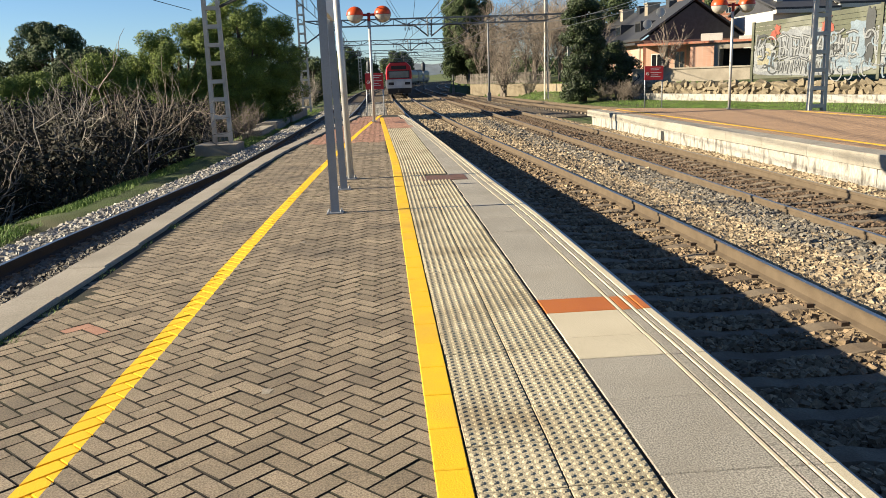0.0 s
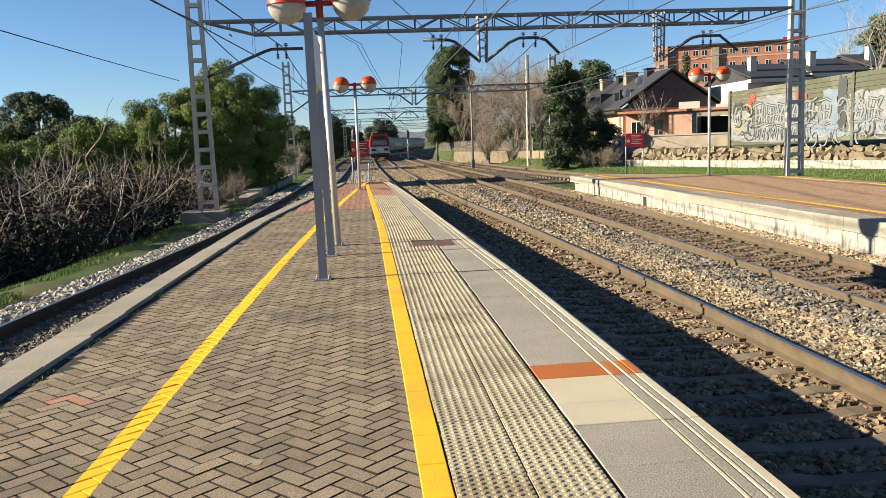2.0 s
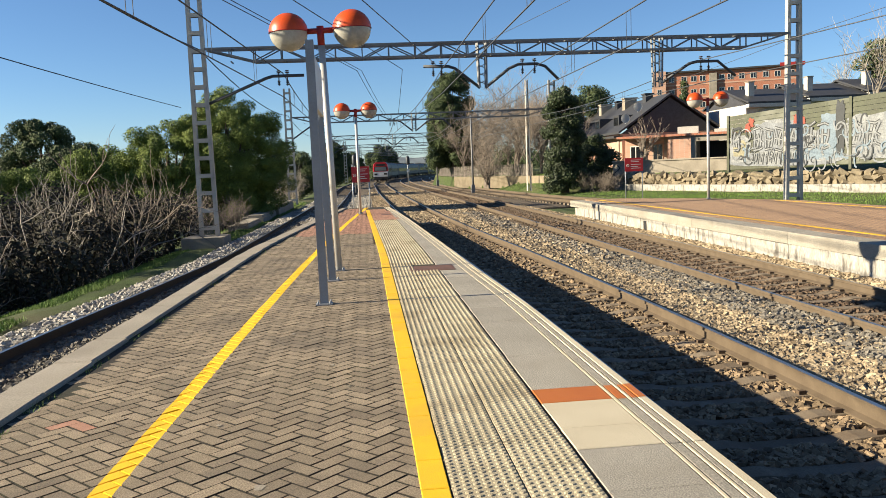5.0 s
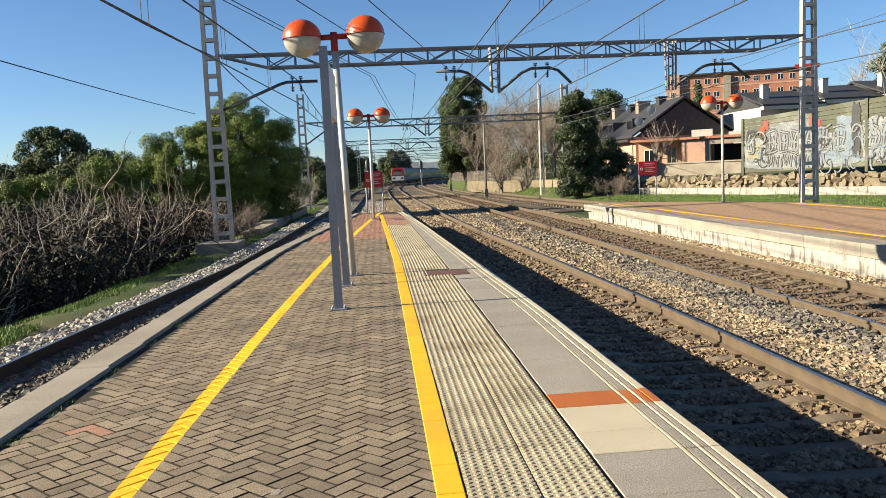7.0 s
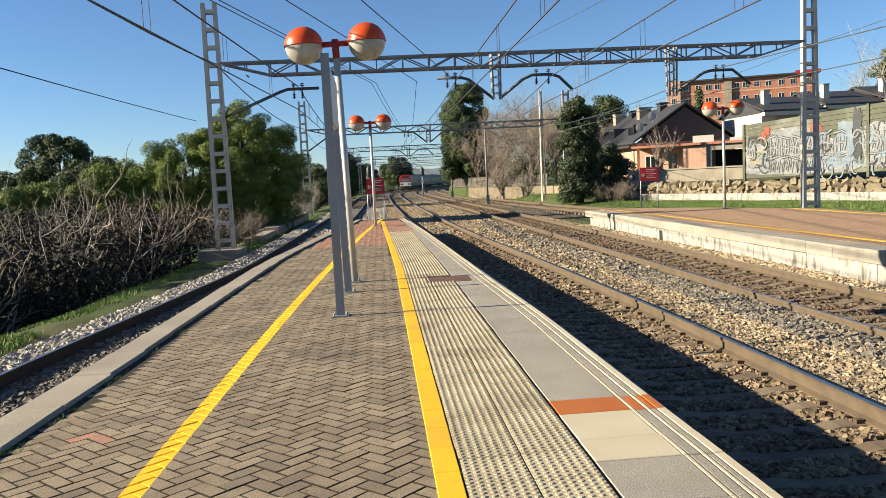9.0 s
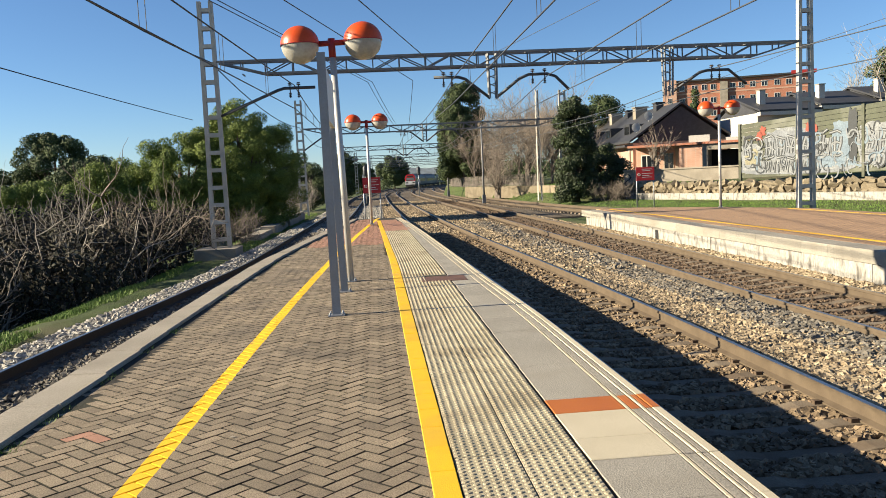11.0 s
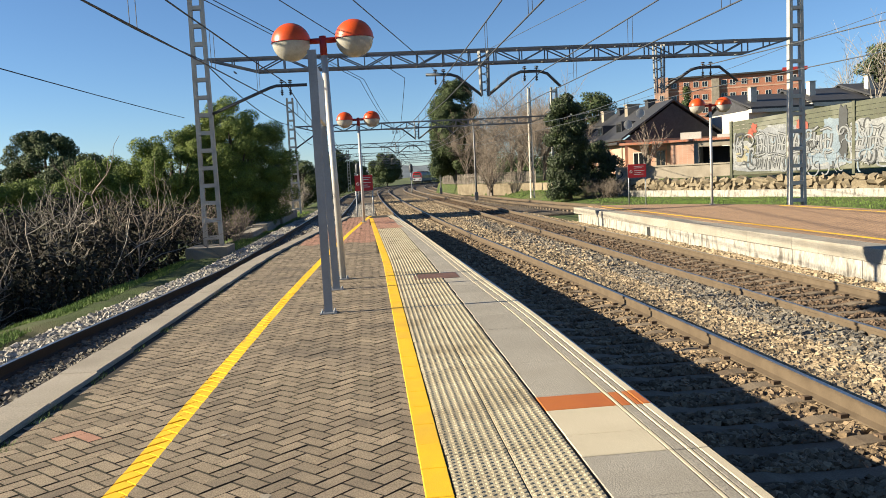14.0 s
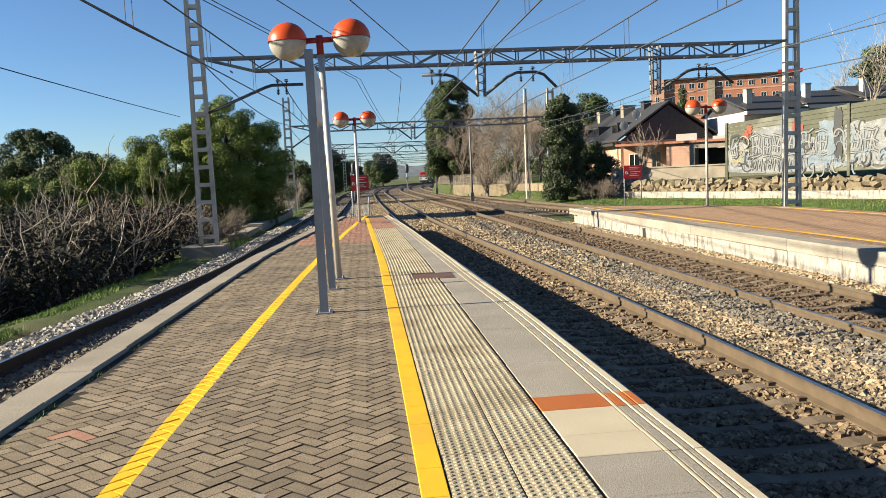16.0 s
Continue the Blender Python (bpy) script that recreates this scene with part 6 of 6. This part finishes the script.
# tactile tiles with staggered studs
def tactile_mesh():
    lx, ly = 0.366, 0.40
    g, h, c = 0.003, 0.05, 0.003
    a, b = lx / 2 - g, ly / 2 - g
    V = [(-a, -b, -h), (a, -b, -h), (a, b, -h), (-a, b, -h), (-a, -b, -c), (a, -b, -c), (a, b, -c), (-a, b, -c),
         (-a + c, -b + c, 0), (a - c, -b + c, 0), (a - c, b - c, 0), (-a + c, b - c, 0)]
    F = [(8, 9, 10, 11)] + [(i, (i + 1) % 4, 4 + (i + 1) % 4, 4 + i) for i in range(4)] + [(4 + i, 4 + (i + 1) % 4, 8 + (i + 1) % 4, 8 + i) for i in range(4)]
    nx, ny = 7, 8
    px, py = lx / nx, ly / ny
    for j in range(ny):
        for i in range(nx):
            x, y = -lx / 2 + px * (i + 0.5), -ly / 2 + py * (j + 0.5)
            s = len(V)
            for r, z in ((0.0175, -0.0005), (0.0135, 0.0048), (0.007, 0.0064)):
                V += [(x + r * math.cos(k * 0.7854), y + r * math.sin(k * 0.7854), z) for k in range(8)]
            for q in range(2):
                F += [(s + 8 * q + k, s + 8 * q + (k + 1) % 8, s + 8 * q + 8 + (k + 1) % 8, s + 8 * q + 8 + k) for k in range(8)]
            F += [(s + 16, s + 17, s + 18, s + 19), (s + 16, s + 19, s + 20, s + 23), (s + 20, s + 21, s + 22, s + 23)]
    return raw_mesh("tactile_tile", V, F, M["tactile"])


_me = tactile_mesh()
for col in range(2):
    for k in range(-15, 62):
        y = 1.05 + 0.4 * k + 0.008 * col
        if col == 1 and 12.4 < y < 13.2:
            continue
        ob = new("tactile_tile", _me)
        ob.parent, ob.matrix_basis = platform, pose(YEL(y) + 0.155 + 0.183 + 0.367 * col, y, 0.002 + random.gauss(0, 0.0009), random.gauss(0, 0.2), random.gauss(0, 0.2), edge_dir(y) + random.gauss(0, 0.2))

# edge slabs: joints at the seen places, then every 0.85 m
_cuts = [(-4.8, "granite"), (-3.9, "granite"), (-3.0, "granite"), (-2.1, "granite"), (-1.3, "granite"), (-0.45, "granite"), (0.4, "granite"), (1.25, "granite"), (2.1, "granite"), (2.9, "granite"), (3.66, "granite"), (4.25, "cream"), (4.62, "cream"), (5.15, "orange_tile"), (5.48, "granite"), (6.5, "granite"), (8.04, "granite"), (8.9, "granite"), (9.8, "granite")]
_y = 9.8
while _y < 34:
    _y += 0.86
    _cuts.append((_y, "granite"))
for (ya, kind), (yb, _) in zip(_cuts, _cuts[1:]):
    ym = (ya + yb) / 2
    xl = YEL(ym) + 0.155 + 0.367 * 2 + 0.014
    xr = P_R(ym)
    turn = -math.degrees(math.atan(P_R(ym + 0.5) - P_R(ym - 0.5)))
    turn2 = edge_dir(ym)
    z = random.gauss(0, 0.001)
    xg = xr - 0.235
    if xg - xl > 0.05:
        ob = new("edge_slab", slab_mesh("edge_slab", xg - xl, yb - ya, 0.09, M[kind]))
        ob.parent, ob.matrix_basis = platform, pose((xl + xg) / 2, ym, z, 0, 0, (turn + turn2) / 2)
    lip = M["orange_tile"] if kind == "orange_tile" else M["granite"]
    for x0, x1, mm, dz in ((0.0, 0.028, M["cream"], 0.0), (0.031, 0.10, lip, -0.003), (0.103, 0.128, M["cream"], 0.0), (0.131, 0.17, lip, -0.003), (0.173, 0.235, M["cream"] if kind != "orange_tile" else lip, 0.0)):
        ob = new("edge_strip", slab_mesh("edge_strip", x1 - x0, yb - ya, 0.11 if x1 > 0.2 else 0.05, mm, 0.003))
        ob.parent, ob.matrix_basis = platform, pose(xg + (x0 + x1) / 2, ym, z + dz, 0, 0, turn)

# sunken plate in the tactile strip
part("sunken_plate", boxes((0.62, 1.34, 12.38, 13.02, -0.03, 0.006)), M["rust_tile"], platform, "dark red sunken plate")
part("sunken_plate", boxes((0.5, 0.85, 28.6, 29.2, -0.03, 0.002)), M["rust_tile"], platform, "dark red sunken plate")

# red paving right of the yellow line at the end
_bm = bmesh.new()
for i in range(34):
    for j in range(9):
        y, x = 25.9 + 0.215 * i + (0.1 if j % 2 else 0), YEL(26.0 + 0.215 * i) + 0.21 + 0.107 * j
        if x < P_R(y) - 0.3 and y < 33.6:
            box(_bm, x - 0.05, x + 0.05, y - 0.104, y + 0.104, -0.03, random.gauss(0, 0.001))
tagged(part("red_pavers", _bm, M["paver_red"], platform), kind="stuff")

# concrete coping along the side track
for k in range(-5, 36):
    y = 0.2 + 1.0 * k
    if y > 34.6:
        break
    a, b = P_L(y + 0.5), IN_L(y + 0.5) - 0.045
    ob = new("coping_slab", slab_mesh("coping_slab", max(b - a, 0.2), 1.0, 0.2, M["concrete"], 0.012))
    turn = -math.degrees(math.atan(P_L(y + 1.0) - P_L(y)))
    ob.parent, ob.matrix_basis = platform, pose((a + b) / 2, y + 0.5, 0.03 + random.gauss(0, 0.003), random.gauss(0, 0.2), 0, turn)

# opposite platform edge
for k in range(44):
    y = -8 + 1.0 * k
    if y > 33.0:
        break
    ob = new("coping_slab", slab_mesh("coping_slab", 0.56, 1.0, 0.25, M["granite"], 0.01))
    ob.parent, ob.matrix_basis = opposite, pose(8.77 + 0.28, y + 0.5, RP_Z + random.gauss(0, 0.002))
for k in range(17):
    y = -8 + 2.4 * k
    part("wall_panel", boxes((8.795, 8.818, y + 0.008, min(y + 2.392, 33.2), -1.05, RP_Z - 0.262 + random.gauss(0, 0.003))), M["white_wall"], opposite)
    part("foot_ledge", boxes((8.70, 8.793, y + 0.004, min(y + 2.396, 33.3), -1.1, -0.80 + random.gauss(0, 0.006))), M["white_wall"], opposite)
part("yellow_line", boxes((9.85, 9.97, -10, 33.5, RP_Z - 0.011, RP_Z - 0.007)), M["yellow"], opposite, "yellow safety line")
part("yellow_line", boxes((14.6, 14.7, -10, 27.5, RP_Z - 0.011, RP_Z - 0.007)), M["yellow"], opposite, "yellow safety line")
part("drain_hole", boxes((8.785, 8.80, 24.6, 24.85, -0.66, -0.36)), M["train_under"], opposite, "dark drain opening")


# ---- ballast stones ----
def scatter(name, label, area, count, size, zfun, material, seed, clear=0.0):
    """Angular stones, jittered boxes, over area(rng, n) -> x, y."""
    rr = np.random.default_rng(seed)
    x, y = area(rr, count)
    if clear:
        off = np.abs((y - 0.2 + 0.3) % 0.6 - 0.3)
        x, y = x[off > clear], y[off > clear]
    n = len(x)
    base = np.array([(-1, -1, -1), (1, -1, -1), (1, 1, -1), (-1, 1, -1), (-1, -1, 1), (1, -1, 1), (1, 1, 1), (-1, 1, 1)], float) * 0.5
    q = base[None] * rr.uniform(0.75, 1.2, (n, 1, 3)) + rr.uniform(-0.2, 0.2, (n, 8, 3))
    s = rr.uniform(0.6, 1.3, n) * size
    A = rr.normal(size=(n, 3, 3))
    Q, _ = np.linalg.qr(A)
    q = np.einsum("nij,nkj->nki", Q, q) * s[:, None, None]
    q[:, :, 2] *= 0.8
    z = zfun(x, y) + rr.uniform(-0.5, 0.5, n) * size
    v = q + np.stack([x, y, z], 1)[:, None, :]
    f = np.array([(3, 2, 1, 0), (4, 5, 6, 7), (0, 1, 5, 4), (1, 2, 6, 5), (2, 3, 7, 6), (3, 0, 4, 7)])
    F = (f[None] + 8 * np.arange(n)[:, None, None]).reshape(-1, 4)
    return tagged(part(name, raw_mesh(name, v.reshape(-1, 3), F, material), None), label, "ballast", kind="stuff")


def band(c, a, b, y0, y1):
    """Uniform points between offsets a and b of a centre line."""
    ys = np.linspace(y0 - 1, y1 + 1, 200)
    cs = np.array([c(t) for t in ys])

    def f(rr, n):
        y = rr.uniform(y0, y1, n)
        return np.interp(y, ys, cs) + rr.uniform(a, b, n), y
    return f


BEDZ = lambda x, y: BED_Z + 0.05 + 0 * x
PALE, GREYST = "pale tan crushed ballast stones between the rails", "grey crushed ballast stones along the side track"
# main track stones: real brown dirt plus some platform shade in the colour
scatter("ballast_stones", PALE, band(C1, -1.55, 1.2, 3.0, 15), 40000, 0.052, BEDZ, M["stone_dirty_shaded"], 1, 0.13)
scatter("ballast_stones", PALE, band(C1, -1.55, 1.2, 15, 34), 26000, 0.065, BEDZ, M["stone_dirty_shaded"], 2, 0.13)
scatter("ballast_stones", PALE, band(C1, 1.1, 2.75, 5.0, 18), 34000, 0.046, lambda x, y: BED_Z + 0.13 + 0 * x, M["stone"], 3)
scatter("ballast_stones", PALE, band(C1, 1.1, 2.9, 18, 40), 12000, 0.075, lambda x, y: BED_Z + 0.13 + 0 * x, M["stone"], 4)
scatter("ballast_stones", "grey weathered ballast stones between the main tracks", band(C1, 2.0, 2.85, 5.0, 18), 6000, 0.047, lambda x, y: BED_Z + 0.15 + 0 * x, M["stone_grey"], 15)
scatter("ballast_stones", "grey weathered ballast stones between the main tracks", band(C1, 2.0, 2.9, 18, 40), 2600, 0.075, lambda x, y: BED_Z + 0.15 + 0 * x, M["stone_grey"], 16)
scatter("ballast_stones", "rust-stained ballast stones of the far main track", band(C2, -1.1, 1.1, 9, 24), 24000, 0.045, lambda x, y: BED_Z + 0.04 + 0 * x, M["stone_rust"], 5, 0.13)
scatter("ballast_stones", "rust-stained ballast stones of the far main track", band(C2, -1.1, 1.1, 24, 48), 13000, 0.06, lambda x, y: BED_Z + 0.035 + 0 * x, M["stone_rust"], 6, 0.13)
BANK = lambda x, y: -0.75 + 0.09 * np.clip((x - 8.2) / 0.5, 0, 1)
_bm = bmesh.new()
_vs = box(_bm, 8.18, 8.698, -20, 33.4, -0.95, -0.78)
for _v in _vs[5:7]:
    _v.co.z = -0.71
tagged(part("ballast_bank", _bm, M["ballast"]), "bank of crushed stone against the opposite platform wall", "ballast", kind="structure")
scatter("ballast_stones", "pale crushed stones banked against the platform wall", lambda rr, n: (rr.uniform(8.18, 8.69, n), rr.uniform(8, 34, n)), 15000, 0.06, BANK, M["stone"], 7)
scatter("ballast_stones", PALE, band(C2, 1.0, 1.9, 34, 48), 3000, 0.07, BEDZ, M["stone"], 17)
scatter("ballast_stones", PALE, band(C1, -1.9, 3.6, 34, 90), 26000, 0.075, BEDZ, M["stone"], 8)
scatter("ballast_stones", "rust-stained ballast stones of the far main track", band(C2, -0.9, 1.8, 48, 90), 9000, 0.08, BEDZ, M["stone_rust"], 9)
scatter("ballast_stones", GREYST, band(C0, -0.8, 1.45, 7, 20), 16000, 0.052, lambda x, y: BED_Z + 0.07 + 0 * x, M["stone_grey"], 10)
scatter("ballast_stones", GREYST, band(C0, -0.8, 1.5, 20, 40), 9000, 0.07, lambda x, y: BED_Z + 0.07 + 0 * x, M["stone_grey"], 11)
scatter("ballast_stones", GREYST, band(C0, -1.95, -0.95, 9, 24), 8000, 0.06, lambda x, y: BED_Z + 0.07 + 0 * x, M["stone_pale"], 12)
scatter("ballast_stones", GREYST, band(C0, -1.95, -0.95, 24, 50), 6000, 0.08, lambda x, y: BED_Z + 0.07 + 0 * x, M["stone_pale"], 13)
scatter("ballast_stones", GREYST, band(C0, -1.9, 3.0, 35.5, 80), 14000, 0.075, lambda x, y: BED_Z + 0.04 + 0 * x, M["stone_pale"], 14)

motions()
